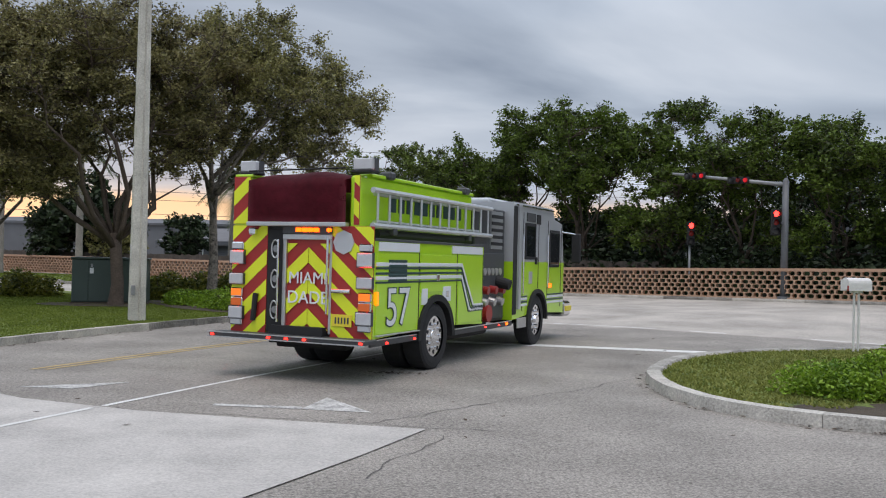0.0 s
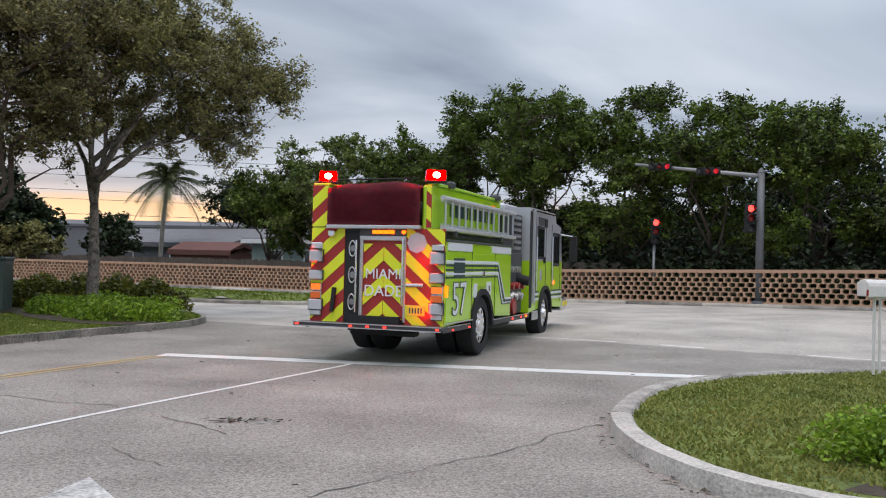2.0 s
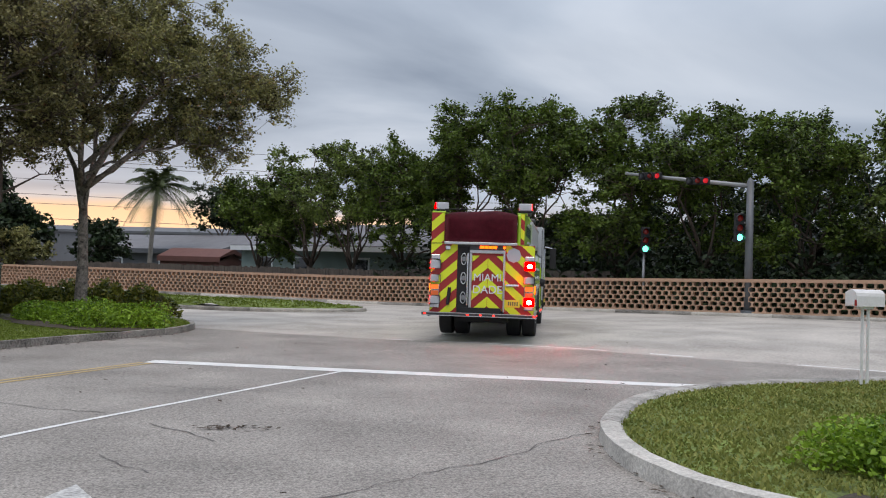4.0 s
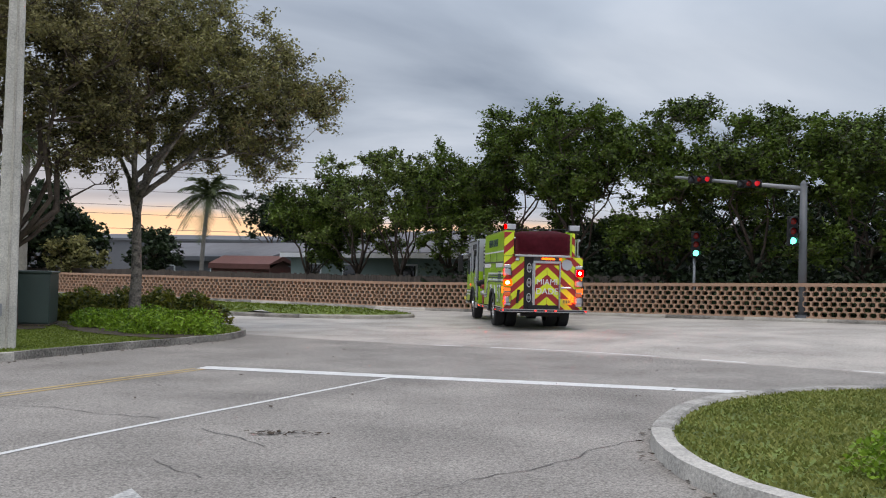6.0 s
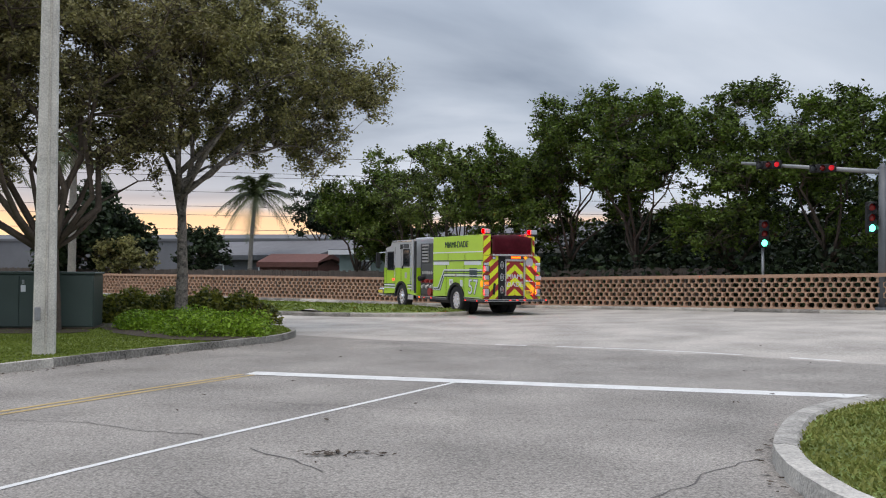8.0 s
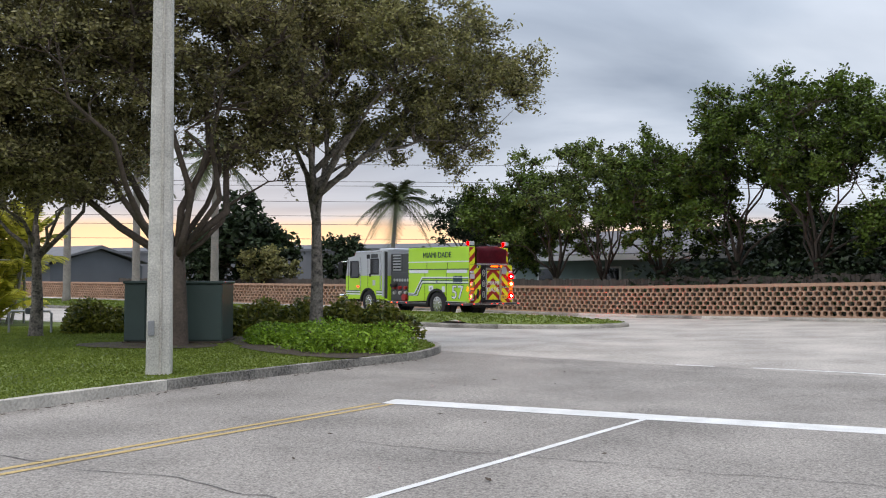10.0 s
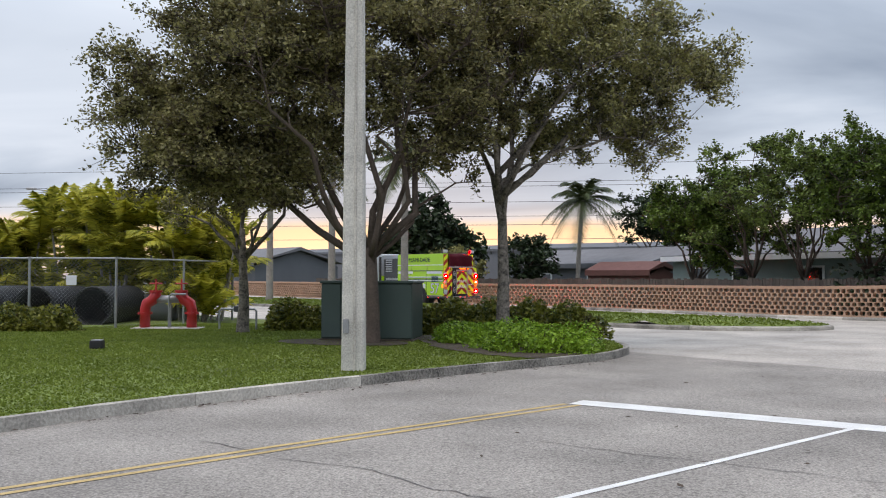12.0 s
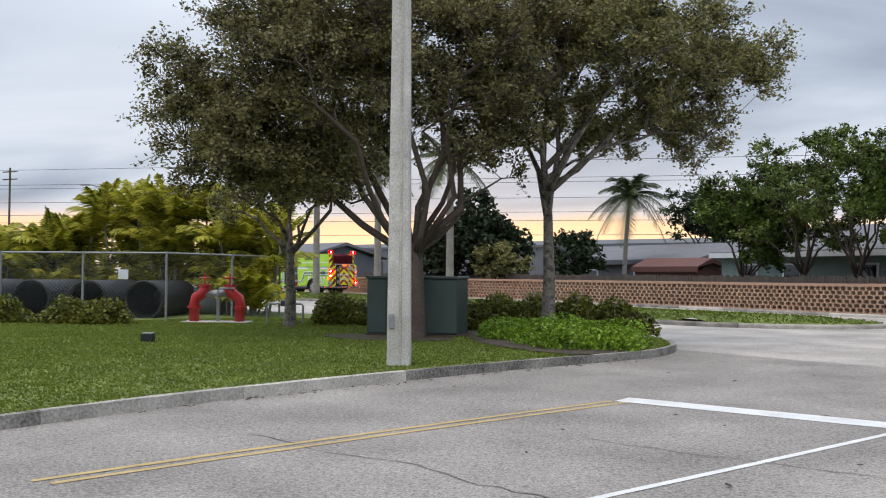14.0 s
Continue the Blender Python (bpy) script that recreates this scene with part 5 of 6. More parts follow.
    for s in (1, -1):
        x = s * W

        def cp(name, y0, y1, z0, z1, m, d=0.012, lab="", bev=0.004):
            return part(name, box(x - s * 0.005, x + s * d, y0, y1, z0, z1, bev), m, e, lab)

        cp("crew_window", 6.42, 7.1, 1.80, 2.55, BLACK, 0.012, "", 0.02)
        cp("window_pane", 6.48, 7.04, 1.86, 2.49, GLASS, 0.018)
        cp("door_window", 8.08, 8.82, 1.64, 2.46, BLACK, 0.012, "", 0.02)
        cp("window_pane", 8.14, 8.76, 1.7, 2.4, GLASS, 0.018)
        cp("cab_door_seam", 6.3, 6.33, 0.75, 2.75, BLACK, 0.006)
        cp("cab_door_seam", 7.3, 7.33, 1.2, 2.75, BLACK, 0.006)
        cp("cab_door_seam", 7.95, 7.98, 1.0, 2.65, BLACK, 0.006)
        cp("cab_door_seam", 8.95, 8.98, 0.75, 2.55, BLACK, 0.006)
        cp("cab_gap", 5.72, 5.95, 0.7, 2.85, BLACK, 0.008)
        cp("corner_post", 5.97, 6.1, 0.8, 2.9, SILVER, 0.05)
        cp("door_handle", 7.08, 7.16, 1.7, 1.85, BLACK, 0.04)
        cp("door_handle", 8.0, 8.08, 1.7, 1.85, BLACK, 0.04)
        part("grab_rail", cyl((x + s * 0.05, 6.22, 1.1), (x + s * 0.05, 6.22, 2.3), 0.018), CHROME, e)
        part("grab_rail", cyl((x + s * 0.05, 7.86, 1.2), (x + s * 0.05, 7.86, 2.35), 0.018), CHROME, e)
        cp("cab_rain_gutter", 5.8, 8.3, 2.86, 2.9, CHROME, 0.03)
        cp("badge", 6.5, 7.05, 2.58, 2.76, DARKG, 0.02)
        cp("vent", 7.15, 7.4, 2.55, 2.75, BLACK, 0.02)
        for z0, z1, m in ((1.03, 1.06, NAVY), (0.97, 1.02, WHITE), (0.92, 0.95, NAVY), (0.85, 0.90, WHITE)):
            cp("cab_stripe", 5.98, 6.6, z0, z1, m, 0.016)
            cp("cab_stripe", 7.95, 9.15, z0, z1, m, 0.016)
        cp("crest", 6.7, 6.9, 1.3, 1.55, SILVER, 0.016)
        cp("step_box", 6.0, 6.55, 0.42, 0.62, ALU, 0.02)
        cp("cab_lamp", 8.05, 8.2, 1.2, 1.28, LAMP_AMBER if s > 0 else LAMP_RED, 0.03)
        mr = part("mirror_arm", cyl((x, 9.0, 2.45), (x + s * 0.28, 9.25, 2.4), 0.018), CHROME, e)
        part("mirror", box(x + s * 0.18, x + s * 0.38, 9.2, 9.3, 1.75, 2.42, 0.02), BLACK, mr)
        part("headlamp", box(s * 0.75, s * 1.12, 9.2, 9.27, 0.95, 1.25, 0.02), CHROME, e)
    part("front_bumper", box(-1.22, 1.22, 9.2, 9.78, 0.5, 0.85, 0.05), CHROME, e)
    part("bumper_stripe", box(-1.24, 1.24, 9.35, 9.8, 0.62, 0.74, 0.01), BRASS, e)
    part("grille", box(-0.6, 0.6, 9.2, 9.24, 0.95, 1.6, 0.01), BLACK, e)
    part("roof_light_bar", box(-0.95, 0.95, 8.5, 8.85, 2.71, 2.85, 0.03), LENS_RED, e, "red roof light bar")
    for s in (-0.8, 0.6):
        part("roof_lamp", box(s, s + 0.25, 8.46, 8.52, 2.74, 2.83, 0.01), LAMP_RED, e)
    part("roof_unit", box(-0.5, 0.5, 6.2, 7.4, 2.93, 3.05, 0.04), SILVER, e)
    part("deck_gun", cyl((0, 4.6, 2.75), (0, 4.6, 3.1), 0.08), DARKG, e)
    for x in (-1.03, 1.03):
        WHEELS.append((wheel_part(e, x, 2.1, 0.53, True), x, 2.1, 0.53))
        WHEELS.append((wheel_part(e, x, 7.25, 0.53, False), x, 7.25, 0.53))
    return e


ENGINE = engine()
# seconds, tail on the road, heading to the left of +y
DRIVE = [
    (0, -2.92, 8.67, -26.8),
    (0.5, -2.41, 9.76, -28.0),
    (1, -1.85, 11.10, -27.7),
    (1.5, -1.17, 12.52, -27.0),
    (2, -0.20, 14.62, -24.4),
    (3.2, 1.56, 18.09, -18.3),
    (4.5, 2.93, 21.23, -10.4),
    (5, 3.30, 22.92, -7.5),
    (5.5, 3.59, 24.49, -2.5),
    (6, 3.71, 26.10, 2.3),
    (6.5, 3.62, 27.97, 6.9),
    (7, 3.35, 29.73, 13.4),
    (8.2, 1.23, 33.82, 28.8),
    (9.5, -2.39, 37.64, 43.4),
    (10, -4.93, 40.31, 48.0),
    (10.5, -7.74, 42.67, 52.2),
    (11, -10.73, 45.05, 56.0),
    (11.5, -13.87, 47.19, 58.6),
    (12, -17.26, 49.37, 60.3),
    (12.5, -20.89, 51.70, 61.5),
    (13, -24.78, 54.18, 62.7),
    (13.5, -28.73, 56.65, 63.8),
    (14, -32.50, 58.81, 64.4),
]

# ---- trees and plants ----
def at_c(px, py, reach, yaw=23.78):
    """A place from the street's middle: across and up in metres at a distance."""
    y = radians(yaw)
    return (-0.915 - math.sin(y) * reach + math.cos(y) * px, 5.15 + math.cos(y) * reach + math.sin(y) * px, 1.33 + py)


tree("oak_tree", -9.3, 21.3, lawn_z(-9.3, 21.3) - 0.02, 2.0, 0.175,
     [(-9.3, 21.9, 6.4, 2.4, 2.4, 1.7), (-11.5, 20.8, 5.7, 2.0, 2.0, 1.7), (-13.0, 20.0, 5.0, 1.25, 1.4, 1.4), (-10.9, 20.9, 7.3, 1.8, 1.8, 1.1), (-8.2, 22.6, 5.0, 1.3, 1.5, 1.1), (-12.0, 20.8, 4.2, 1.5, 1.4, 0.9), (-13.9, 19.8, 5.1, 1.15, 1.2, 1.3), (-12.5, 20.4, 3.9, 1.5, 1.3, 0.8), (-11.3, 20.7, 3.6, 1.2, 1.1, 0.55), (-12.3, 20.6, 7.1, 1.4, 1.3, 1.0), (-9.7, 22.0, 7.9, 1.7, 1.7, 0.9), (-7.9, 22.9, 7.1, 1.6, 1.6, 1.1)],
     2500, 70, 0.05, OAK, BARK, 21, "large dark oak with a broad dense crown on the lawn", 15, 0.3)
tree("oak_tree", -7.3, 24.2, lawn_z(-7.3, 24.2) - 0.02, 4.3, 0.14,
     [(-5.8, 24.9, 6.5, 2.2, 2.0, 1.4), (-3.9, 25.9, 6.3, 1.4, 1.3, 1.0), (-6.9, 24.5, 7.4, 1.6, 1.6, 0.9), (-7.4, 24.2, 5.4, 1.1, 1.1, 0.9), (-4.3, 25.8, 4.9, 0.8, 0.8, 0.7), (-5.4, 25.2, 5.0, 1.1, 1.1, 0.6), (-2.9, 26.4, 6.7, 0.7, 0.7, 0.5), (-6.4, 24.7, 4.6, 0.8, 0.8, 0.45), (-8.3, 23.8, 4.7, 0.8, 0.8, 0.5), (-6.4, 24.7, 8.4, 1.6, 1.5, 0.9), (-4.8, 25.4, 7.6, 1.3, 1.2, 0.9)],
     1450, 66, 0.048, OAK2, BARK_G, 22, "slender oak with grey lichen bark and an airy crown", 12, 0.27, low=0.5)
tree("young_tree", -13.8, 23.45, lawn_z(-13.8, 23.45) - 0.02, 2.6, 0.13,
     [(-13.6, 23.7, 3.9, 1.5, 1.3, 0.9), (-14.6, 23.2, 3.4, 0.9, 0.9, 0.6), (-12.6, 24.0, 4.6, 1.3, 1.2, 0.9)],
     190, 45, 0.055, OAK, BARK_G, 23, "small dark tree with a grey trunk on the lawn", 8, 0.3, low=0.6)


def tree_row():
    """Trees behind the wall: place along the wall, distance behind, height, half width, tint."""
    rng = random.Random(11)
    spec = [(12, 4.5, 5.2, 2.6, 0), (17, 3.6, 5.2, 2.4, 1), (21.5, 4.4, 5.8, 2.5, 0), (25.0, 3.4, 6.9, 1.8, 1), (28.5, 4.0, 7.5, 2.4, 0), (32.5, 3.4, 8.4, 2.6, 0), (36.5, 3.8, 9.0, 2.6, 0), (40.5, 3.3, 9.8, 2.5, 0), (44.0, 3.6, 9.6, 2.4, 0), (47.5, 3.4, 8.6, 2.4, 0), (50.5, 3.2, 8.2, 2.2, 1), (53.5, 3.4, 8.0, 2.1, 1), (56.5, 3.6, 7.2, 2.1, 0)]
    for k, (d, off, h, w, tint) in enumerate(spec):
        p, t = along(WALL, d)
        x, y = p.x + t.y * off, p.y - t.x * off
        z = rise(x, y)
        lum = [(x, y, z + h * 0.68, w * 0.8, w * 0.75, h * 0.2)]
        for _ in range(17):
            a, u = rng.uniform(0, 6.28), rng.uniform(0.4, 1.0)
            s = rng.uniform(0.24, 0.46) * w
            lum.append((x + math.cos(a) * w * 0.95 * u, y + math.sin(a) * w * 0.9 * u, z + h * rng.uniform(0.28, 0.93), s, s, s * 0.75))
        sparse = tint == 1
        tree("street_tree", x, y, z, h * 0.2, 0.15, lum, 360 if sparse else 720, 46, 0.085, ROWLEAF2 if sparse else ROWLEAF, BARK, 40 + k,
             "airy light green tree behind the block wall" if sparse else "dense green tree behind the block wall", 9, 0.3, group="trees behind the wall")


tree_row()


def backdrop_row():
    """An added second, darker row of trees that fills bright gaps behind the first."""
    rng = random.Random(12)
    for k, d in enumerate((6, 12, 18, 23, 28, 33, 38)):
        p, t = along(WALL, d)
        x, y = p.x + t.y * 13, p.y - t.x * 13
        lum = [(x + rng.uniform(-1.5, 1.5), y + rng.uniform(-1.5, 1.5), 1.6 + 1.3 * q, 2.9, 2.9, 1.4) for q in range(4)]
        tree("garden_tree", x, y, rise(x, y), 1.4, 0.16, lum, 230, 40, 0.17, DEEP, BARK, 140 + k, "dark tree added to fill bright gaps behind the wall", 8, 0.5, group="garden trees")


backdrop_row()
tree("broadleaf_tree", -23.2, 60.2, 0.1, 1.5, 0.25, [(-23.2, 60.2, 4.5, 2.1, 2.1, 2.1), (-22, 60.9, 3.4, 1.7, 1.8, 1.7), (-24.6, 59.7, 3.0, 1.7, 1.7, 1.6)], 420, 40, 0.22, DEEP, BARK, 61, "dense dark broadleaf tree behind the wall", 8, 0.5)
tree("garden_tree", -16.4, 60.0, 0.1, 1.2, 0.12, [(-16.4, 60, 2.6, 1.7, 1.5, 1.2)], 130, 40, 0.15, DEEP, BARK, 62, "round dark shrub tree behind the wall", 6, 0.35)
tree("garden_tree", -10.6, 74.0, 0.1, 2.8, 0.16, [(-10.6, 74, 6.0, 2.2, 2.0, 1.7), (-8.8, 75, 4.8, 1.5, 1.4, 1.2)], 190, 36, 0.16, DEEP, BARK, 63, "dark tree between the houses", 7, 0.45)
# Added dark trees that cover the bright sky gap and the pale gable.
for k, (gx, gy) in enumerate(((12.3, 57.5), (16.3, 55.5), (8.2, 47.2), (10.8, 45.6))):
    tree("garden_tree", gx, gy, 0.1, 1.0, 0.14, [(gx, gy, 2.2, 2.3, 2.0, 1.6), (gx + 1.0, gy, 3.6, 1.6, 1.5, 1.0)], 260, 40, 0.15, DEEP, BARK, 165 + k, "dark dense tree added over a bright gap beside the house", 6, 0.35)
tree("garden_tree", -21.0, 58.0, 0.1, 1.0, 0.1, [(-21, 58, 2.1, 1.8, 1.5, 1.0)], 90, 36, 0.14, OAK2, BARK, 64, "low grey-green bush tree behind the wall", 6, 0.4)
palm("coconut_palm", -14.4, 65.3, 0.1, 6.9, 0.17, 30, 3.5, 71, "coconut palm with drooping fronds behind the wall", (0.4, 0), droop=0.85)
for k, (x, y, h) in enumerate(((-33.6, 50.6, 7.8), (-28.2, 48.3, 7.6), (-22.9, 45.6, 7.2), (-18.3, 44.3, 7.2))):
    palm("royal_palm", x, y, 0.12, h, 0.2, 22, 2.7, 80 + k, "tall palm with a smooth grey trunk on the median", group="median palms")


def shade_leaves():
    """Undergrowth behind the fence; its dark leaves stand in for shade under the trees."""
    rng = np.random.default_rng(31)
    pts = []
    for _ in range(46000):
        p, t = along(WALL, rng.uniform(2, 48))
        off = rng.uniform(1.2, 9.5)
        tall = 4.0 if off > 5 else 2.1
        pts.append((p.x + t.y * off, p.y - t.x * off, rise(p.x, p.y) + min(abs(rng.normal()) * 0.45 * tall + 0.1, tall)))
    tagged(quads("undergrowth", leaves(np.array(pts), 0.15, rng), DEEP), "dark undergrowth added to stand in for shade below the trees behind the wall", "undergrowth", kind="stuff")


shade_leaves()


def shrub(name, cx, cy, z, rx, ry, rz_, count, size, material, seed, label, rz=0.0, category="shrub", group=""):
    rng = np.random.default_rng(seed)
    e = tagged(hold(name, cx, cy, z, rz), label, category, group)
    n = count
    d = rng.normal(size=(n, 3))
    d /= np.linalg.norm(d, axis=1)[:, None]
    r = rng.uniform(0.55, 1.05, (n, 1))
    wob = 1 + 0.16 * np.sin(5 * d[:, :1] * rx + seed) + 0.12 * np.sin(7 * d[:, 1:2] * ry)
    p = d * r * wob * np.array([rx, ry, rz_])
    p[:, 2] = np.abs(p[:, 2]) + 0.03
    bm = bmesh.new()
    for k in range(12):
        a = rng.uniform(0, 6.28)
        tube(bm, [(0.5 * rx * math.cos(a) * 0.6, 0.5 * ry * math.sin(a) * 0.6, -0.05), (rx * math.cos(a) * 0.6, ry * math.sin(a) * 0.6, rz_ * 0.8)], [0.02, 0.006], 4)
    tagged(part("woody_base", bm, BARK, e), kind="stuff")
    quads("foliage", leaves(p, size, rng), material, e)
    return e


shrub("shrub", 4.75, 7.1, 0.11, 1.3, 0.6, 0.5, 16000, 0.032, BRIGHT, 1, "bright green clipped shrub by the corner kerb", 4)
shrub("shrub", 7.4, 6.9, 0.11, 1.5, 0.6, 0.5, 9000, 0.04, BRIGHT, 2, "bright green clipped shrub by the corner kerb", -4)
for k, (x, y, rx, ry, h, m, lab) in enumerate((
        (-5.75, 21.3, 1.35, 0.75, 0.55, BRIGHT, "low bright green shrub along the kerb"), (-7.3, 22.4, 0.9, 0.6, 0.45, BRIGHT, "low bright green shrub along the kerb"),
        (-9.0, 24.6, 0.85, 0.55, 0.8, CROTON, "dark croton shrub with yellow-green leaves"), (-8.0, 24.95, 0.85, 0.55, 0.78, CROTON, "dark croton shrub with yellow-green leaves"), (-6.95, 25.25, 0.85, 0.55, 0.8, CROTON, "dark croton shrub with yellow-green leaves"), (-5.95, 25.55, 0.85, 0.55, 0.74, CROTON, "dark croton shrub with yellow-green leaves"),
        (-13.2, 25.0, 0.9, 0.6, 0.75, CROTON, "dark shrub beside the small tree"), (-19.2, 22.0, 1.5, 0.5, 0.62, CROTON, "low dark hedge before the fence"), (-21.8, 21.2, 1.5, 0.5, 0.62, CROTON, "low dark hedge before the fence"))):
    shrub("shrub", x, y, lawn_z(x, y) - 0.03, rx, ry, h, 8000 if m is BRIGHT else 4200, 0.04 if m is BRIGHT else 0.065, m, 10 + k, lab, 12)
tagged(obj("mulch_bed", area(ragged(BED, 0.1, 5), lambda x, y: lawn_z(x, y) + 0.02, 3), SOIL), "dark mulch bed under the shrubs", "soil", kind="structure")
tagged(obj("mulch_ring", area([(-9.9 + 1.5 * math.cos(a), 21.2 + 0.9 * math.sin(a)) for a in [k * 0.524 for k in range(12)]], lambda x, y: lawn_z(x, y) + 0.02, 2), SOIL), "mulch round the oak and cabinet", "soil", kind="structure")


def areca():
    rng = np.random.default_rng(91)
    for k, (x, y, h) in enumerate(((-26.0, 28.0, 4.4), (-23.8, 29.2, 5.2), (-21.9, 28.6, 5.6), (-20.3, 29.6, 5.4), (-18.9, 28.6, 3.8), (-28.5, 27.5, 3.4))):
        e = tagged(hold("areca_palm", x, y, 0.15), "yellow-green clumping palm behind the chain-link fence", "palm", "palms behind the fence")
        st, c = bmesh.new(), bmesh.new()
        for s in range(16):
            a, r = rng.uniform(0, 6.28), rng.uniform(0, 0.9)
            top = (r * 1.5 * math.cos(a), r * 1.5 * math.sin(a), h * rng.uniform(0.06, 0.62))
            tube(st, [(r * math.cos(a), r * math.sin(a), -0.05), top], [0.05, 0.035], 6)
            for q in range(12):
                frond(c, top, rng.uniform(0, 6.28), rng.uniform(0.55, 1.45), rng.uniform(1.5, 2.4), rng, 0.6, 0.26)
        part("woody_base", st, PALMBARK, e)
        part("fronds", c, ARECA, e)


areca()


# ---- fence, pipes, standpipes ----
def chain_fence():
    line = [(-27.5, 20.4), (-25.0, 21.3), (-22.4, 22.2), (-20.2, 23.0), (-18.0, 23.8), (-17.9, 26.6), (-18.2, 29.6)]
    e = tagged(new("chain_link_fence"), "galvanised chain-link fence with a top rail", "fence")
    z0, h = 0.17, 1.9
    for x, y in line:
        part("post", cyl((x, y, 0.05), (x, y, z0 + h + 0.04), 0.035, 0.035, 8), GALV, e)
    for (x0, y0), (x1, y1) in zip(line, line[1:]):
        part("top_rail", cyl((x0, y0, z0 + h), (x1, y1, z0 + h), 0.025, 0.025, 8), GALV, e)
        bm = bmesh.new()
        w = math.hypot(x1 - x0, y1 - y0)
        n, step = int((w + h) / 0.11), 0.11
        for s in (1, -1):
            for k in range(n):
                a = k * step - (h if s > 0 else 0)
                p, q = [a, 0.0], [a + s * h if s > 0 else a - h, h]
                pts = []
                for u, v in ((p[0], p[1]), (q[0], q[1])):
                    pts.append([u, v])
                (ua, va), (ub, vb) = pts
                for lim, sign in ((0, 1), (w, -1)):
                    if (ua - lim) * sign < 0 and (ub - lim) * sign < 0:
                        ua = ub = None
                        break
                    if (ua - lim) * sign < 0:
                        va += (vb - va) * (lim - ua) / (ub - ua)
                        ua = lim
                    if (ub - lim) * sign < 0:
                        vb = va + (vb - va) * (lim - ua) / (ub - ua)
                        ub = lim
                if ua is None or abs(ua - ub) < 0.02:
                    continue
                dx, dy = (x1 - x0) / w, (y1 - y0) / w
                A, B = Vector((x0 + dx * ua, y0 + dy * ua, z0 + va)), Vector((x0 + dx * ub, y0 + dy * ub, z0 + vb))
                o = Vector((0, 0, 0.0022))
                f = [bm.verts.new(A - o), bm.verts.new(B - o), bm.verts.new(B + o), bm.verts.new(A + o)]
                bm.faces.new(f)
        part("mesh", bm, GALV, e)
    s = tagged(hold("fence_sign", -19.05, 23.3, 1.35, 20), "blank white sign wired to the fence", "sign")
    part("plate", box(-0.14, 0.14, -0.02, -0.01, 0, 0.26, 0.003), TRIMW, s)


chain_fence()


def storage_pipes():
    g = "pipes behind the fence"
    for k, (x, y) in enumerate(((-24.9, 23.2), (-23.0, 23.8), (-21.3, 24.3), (-19.75, 24.9))):
        e = tagged(hold("drain_pipe", x, y, 0.14, 20), "large black corrugated drain pipe lying open end forward", "pipe", g)
        bm, n = bmesh.new(), 28
        prof = [(-0.0, 0.50), (-0.0, 0.58)] + [(0.09 * i, 0.58 if i % 2 else 0.55) for i in range(1, 34)] + [(3.0, 0.5)]
        rings = [[bm.verts.new((r * math.cos(2 * math.pi * i / n), a, 0.58 + r * math.sin(2 * math.pi * i / n))) for i in range(n)] for a, r in prof + [(0.0, 0.5)]]
        for a, b in zip(rings, rings[1:]):
            for i in range(n):
                bm.faces.new((a[i], a[(i + 1) % n], b[(i + 1) % n], b[i]))
        bmesh.ops.recalc_face_normals(bm, faces=bm.faces[:])
        part("barrel", bm, PIPE_B, e)
        rim = bmesh.new()
        tube(rim, [(0.56 * math.cos(i * math.pi / 14), -0.01, 0.58 + 0.56 * math.sin(i * math.pi / 14)) for i in range(29)], [0.03] * 29, 6)
        part("rim", rim, PIPE_B, e)
        # Black disc added inside the barrel to keep the open bore dark.
        b2 = cyl((0, 2.0, 0.58), (0, 2.02, 0.58), 0.5, 0.5, 24)
        part("dark_end", b2, PIPE_B, e)
    e = tagged(hold("long_pipe", -23.5, 27.0, 0.14, 17), "long smooth grey pipe lying behind the black pipes", "pipe", g)
    part("barrel", cyl((-5, 0, 0.45), (4.2, 0, 0.45), 0.45, 0.45, 24), PIPE_G, e, smooth=True)


storage_pipes()


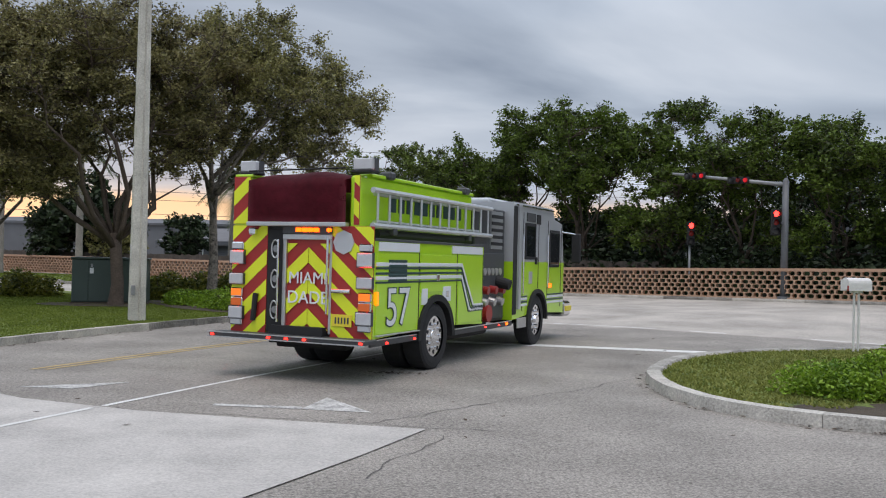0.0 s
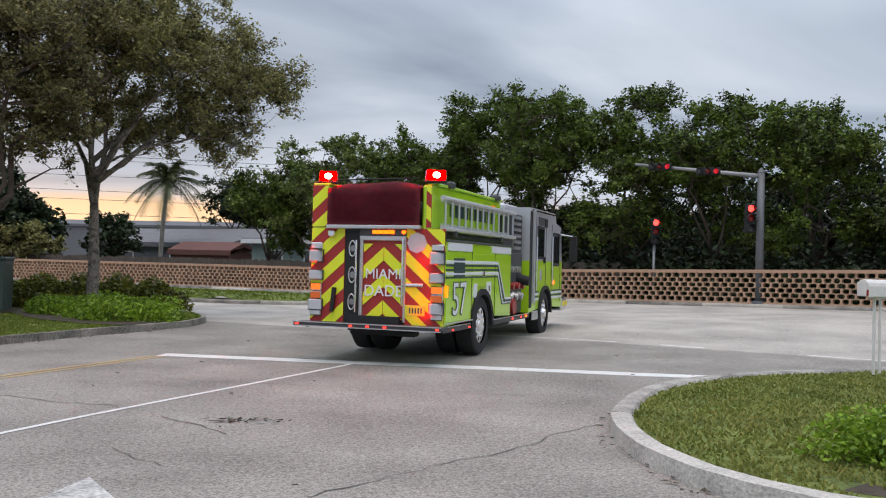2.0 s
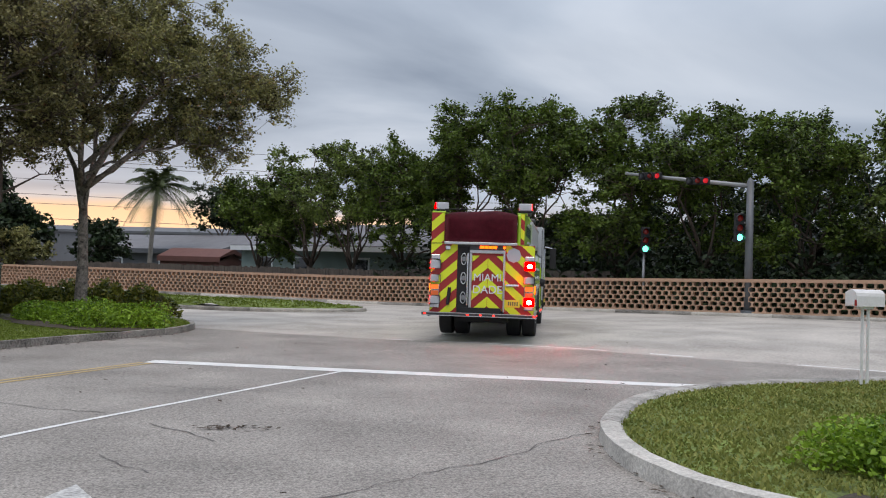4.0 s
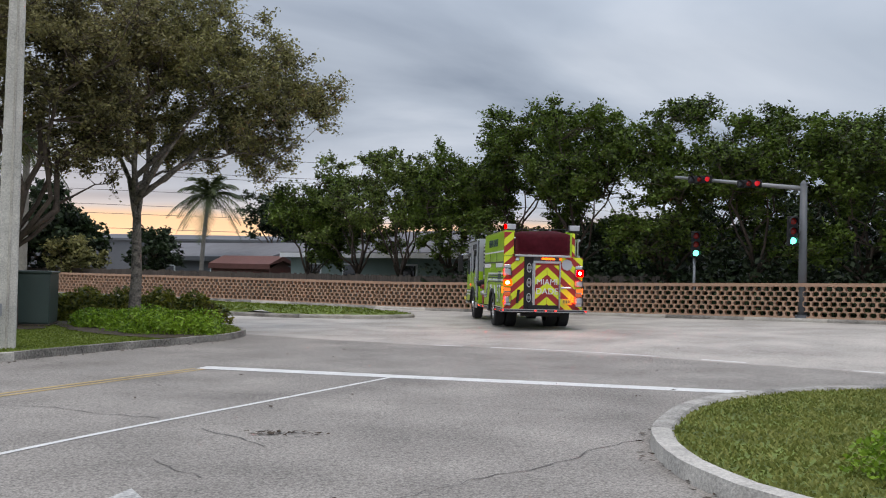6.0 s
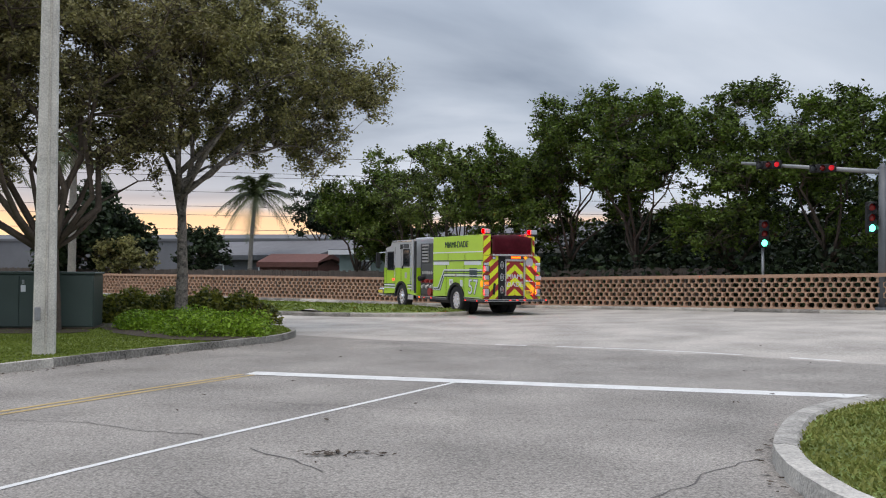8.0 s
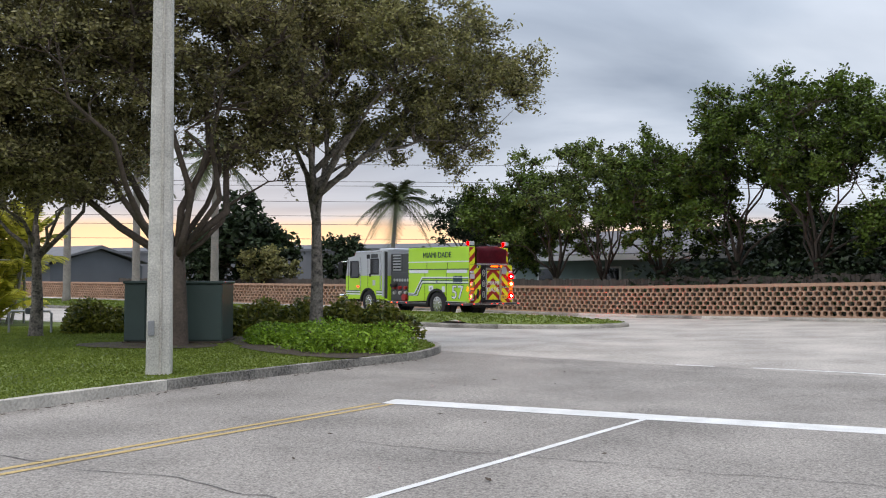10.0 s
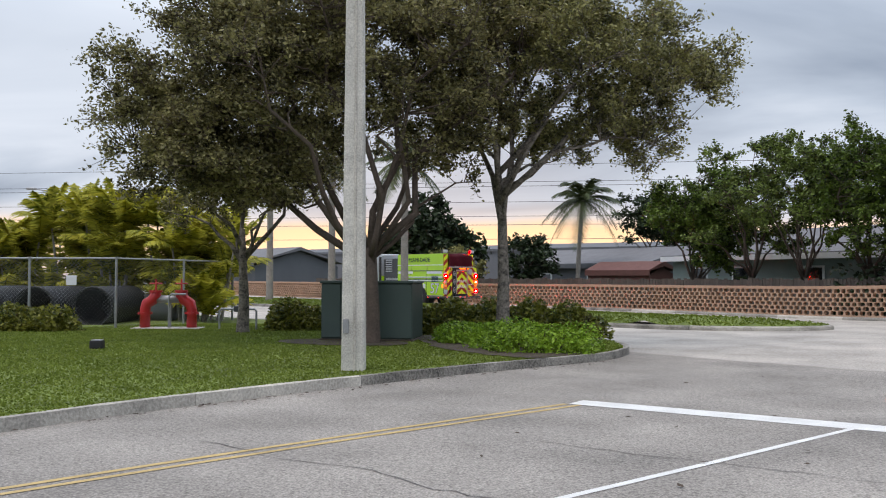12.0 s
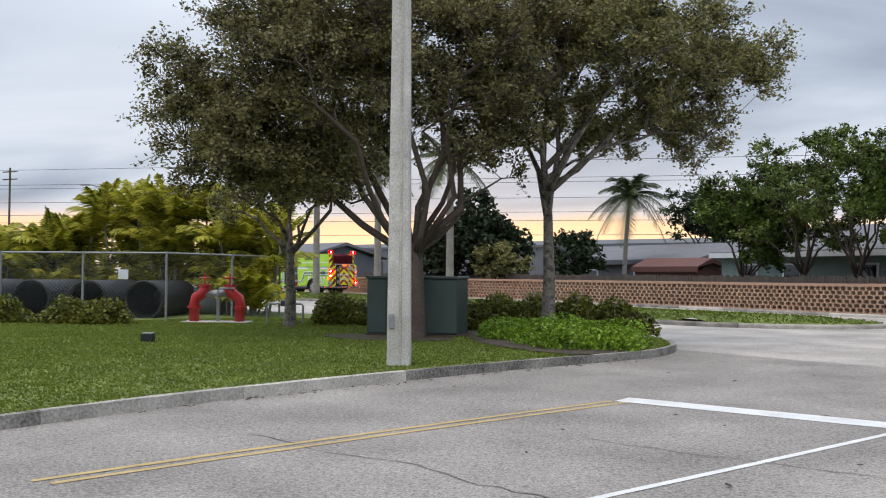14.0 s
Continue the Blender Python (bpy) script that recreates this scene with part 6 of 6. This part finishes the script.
def standpipes():
    e = tagged(hold("backflow_standpipe", -16.6, 24.2, lawn_z(-16.6, 24.2), 22), "red twin standpipe with hand wheels and steel cross pipe", "standpipe")
    part("pad", box(-0.9, 0.9, -0.35, 0.35, -0.05, 0.03, 0.01), CONCRETE, e)
    for s in (-1, 1):
        b = bmesh.new()
        tube(b, [(s * 0.62, 0, -0.05), (s * 0.62, 0, 0.5), (s * 0.58, 0, 0.66), (s * 0.42, 0, 0.76), (s * 0.34, 0, 0.9), (s * 0.34, 0, 1.0)], [0.14, 0.14, 0.15, 0.15, 0.16, 0.12], 12)
        p = part("riser", b, REDPIPE, e, smooth=True)
        part("flange", cyl((s * 0.62, 0, 0.38), (s * 0.62, 0, 0.44), 0.19, 0.19, 14), REDPIPE, p)
        part("flange", cyl((s * 0.34, 0, 0.96), (s * 0.34, 0, 1.02), 0.17, 0.17, 14), REDPIPE, p)
        part("stem", cyl((s * 0.34, 0, 1.0), (s * 0.34, 0, 1.32), 0.03, 0.02, 8), REDPIPE, p)
        w = bmesh.new()
        tube(w, [(s * 0.34 + 0.15 * math.cos(k * math.pi / 8), 0.15 * math.sin(k * math.pi / 8), 1.2) for k in range(17)], [0.022] * 17, 6)
        part("hand_wheel", w, REDPIPE, p)
    part("cross_pipe", cyl((-0.32, 0, 0.78), (0.32, 0, 0.78), 0.1, 0.1, 14), GALV, e, smooth=True)
    part("support", cyl((0.05, 0, 0), (0.05, 0, 0.72), 0.03), GALV, e)
    b = bmesh.new()
    tube(b, [(0.05, -0.16, 0), (0.05, -0.16, 0.85), (0.12, -0.16, 0.92), (0.5, -0.16, 0.92)], [0.025] * 4, 8)
    part("bypass_pipe", b, GALV, e)
    f = tagged(hold("water_meter_pipe", -14.7, 24.6, lawn_z(-14.7, 24.6), 15), "small galvanised backflow pipe with a valve", "pipe")
    b = bmesh.new()
    tube(b, [(-0.5, 0, -0.05), (-0.5, 0, 0.48), (-0.45, 0, 0.53), (0.45, 0, 0.53), (0.5, 0, 0.48), (0.5, 0, -0.05)], [0.03] * 6, 8)
    part("pipe", b, GALV, f)
    part("valve", box(-0.1, 0.12, -0.08, 0.08, 0.46, 0.62, 0.02), DARKG, f)
    s = tagged(hold("ground_light", -13.5, 18.0, lawn_z(-13.5, 18.0), 25), "small black ground spotlight on the lawn", "spotlight")
    part("housing", box(-0.12, 0.12, -0.09, 0.09, 0.0, 0.16, 0.015), BLACK, s)
    part("glass", box(-0.1, 0.1, -0.07, 0.07, 0.16, 0.175, 0.003), LENS_CLEAR, s)


standpipes()


# ---- power lines and far poles ----
def wires():
    for k, h in enumerate((7.2, 9.2, 10.4, 12.4, 14.6, 15.2, 17.6)):
        bm = bmesh.new()
        pts = [(-160 + 20 * i, 118 + 0.2 * (-160 + 20 * i), h * 0.88 + 0.0009 * (-160 + 20 * i) * (60 + 20 * i - 160) * 0.02 + 0.006 * i) for i in range(13)]
        tube(bm, pts, [0.026] * len(pts), 4)
        tagged(obj("power_line", bm, CABLE), "thin dark overhead power line", "cable", "power lines")
    for x, y, h in ((-158, 86.4, 16), (78, 133.6, 16), (*at_c(-57.7, 0, 120)[:2], 15.2)):
        e = tagged(hold("utility_pole", x, y, 0), "distant wooden utility pole with cross arms", "pole", "far poles")
        part("shaft", cyl((0, 0, 0), (0, 0, h), 0.16, 0.12, 8), BARK, e)
        for q in (0.6, 1.6):
            part("cross_arm", box(-1.3, 1.3, -0.06, 0.06, h - q, h - q + 0.14), BARK, e)


wires()


def street_lamp():
    x, y, z = at_c(-22.5, 0, 60)
    e = tagged(hold("street_lamp", x, y, 0, 24), "distant grey street lamp with a curved arm", "street lamp")
    b = bmesh.new()
    tube(b, [(0, 0, 0), (0, 0, 6.2), (-0.3, 0, 6.8), (-0.9, 0, 7.2), (-1.6, 0, 7.35)], [0.09, 0.07, 0.05, 0.045, 0.04], 8)
    part("pole", b, GALV, e)
    part("lamp_head", box(-2.2, -1.55, -0.14, 0.14, 7.28, 7.42, 0.04), GALV, e)


street_lamp()
finish_wall()


# ---- movement ----
# which warning lamps face back, every half second
FLASHES = [(0.0, ""), (0.5, "L2 R1 R2 R3"), (1.0, "L2 L3 R1 R2"), (1.5, "L3 R0"), (2.0, "L0 R0"), (2.5, "L1 R1 R2 R3"), (3.0, ""), (3.5, "L0 L1"), (4.0, "R1 R3"),
           (4.5, "L0 L1 L2 R1 R2 R3"), (5.0, "L1 R1 R2 R3"), (5.5, ""), (6.0, "L2 R1"), (6.5, "L1 L2 L3 R3"), (7.0, "L1 L3 R3 R0"), (7.5, "R1 R2"), (8.0, ""), (8.5, "L1 R1 R3"), (9.0, "R1 R2 R3"),
           (9.5, "L0"), (10.0, "R1 R2 R3"), (10.5, "L2 L3 R1 R2 R3"), (11.0, "L3"), (11.5, "L0 R0"), (12.0, "L1 R1 R2 R3"), (12.5, "L1 R0 R1 R2 R3"), (13.0, "L0"), (13.5, "L0 L2 R0 R1"), (14.0, "L0 L1 L2 R0 R3")]


def motions():
    def spot(t):
        k = max(i for i in range(len(DRIVE) - 1) if DRIVE[i][0] <= t + 1e-6)
        a, b = DRIVE[k], DRIVE[k + 1]
        p, q = DRIVE[max(k - 1, 0)], DRIVE[min(k + 2, len(DRIVE) - 1)]
        w = b[0] - a[0]
        u = min(1, (t - a[0]) / w)
        out = []
        for j in (1, 2, 3):
            ma = (b[j] - p[j]) / (b[0] - p[0]) * w
            mb = (q[j] - a[j]) / (q[0] - a[0]) * w
            out.append((2 * u**3 - 3 * u * u + 1) * a[j] + (u**3 - 2 * u * u + u) * ma + (3 * u * u - 2 * u**3) * b[j] + (u**3 - u * u) * mb)
        return out

    rows, turns, run, last = [], [], 0.0, None
    for n in range(141):
        t = n / 10
        x, y, h = spot(t)
        mid = (x - math.sin(radians(h)) * 4.3, y + math.cos(radians(h)) * 4.3)
        rows.append((t, pose(x, y, rise(*mid), 0, 0, h)))
        if last:
            run += math.hypot(x - last[0], y - last[1])
        last = (x, y)
        turns.append((t, run))
    walk(ENGINE, rows)

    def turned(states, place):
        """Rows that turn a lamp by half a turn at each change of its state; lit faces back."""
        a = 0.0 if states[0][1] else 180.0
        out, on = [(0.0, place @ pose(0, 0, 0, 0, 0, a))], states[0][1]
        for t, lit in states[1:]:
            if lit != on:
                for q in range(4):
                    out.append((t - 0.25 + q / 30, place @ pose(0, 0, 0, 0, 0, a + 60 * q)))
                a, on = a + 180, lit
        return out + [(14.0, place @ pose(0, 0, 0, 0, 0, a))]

    for o, key, x, y, z in FLASHERS:
        walk(o, turned([(t, key in lit.split()) for t, lit in FLASHES], pose(x, y, z)))
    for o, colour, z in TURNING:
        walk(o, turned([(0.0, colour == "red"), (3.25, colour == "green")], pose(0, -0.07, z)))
    for w, x, y, r in WHEELS:
        walk(w, [(t, pose(x, y, r, -math.degrees(d / (r * SIZE)), 0, 0)) for t, d in turns])


motions()
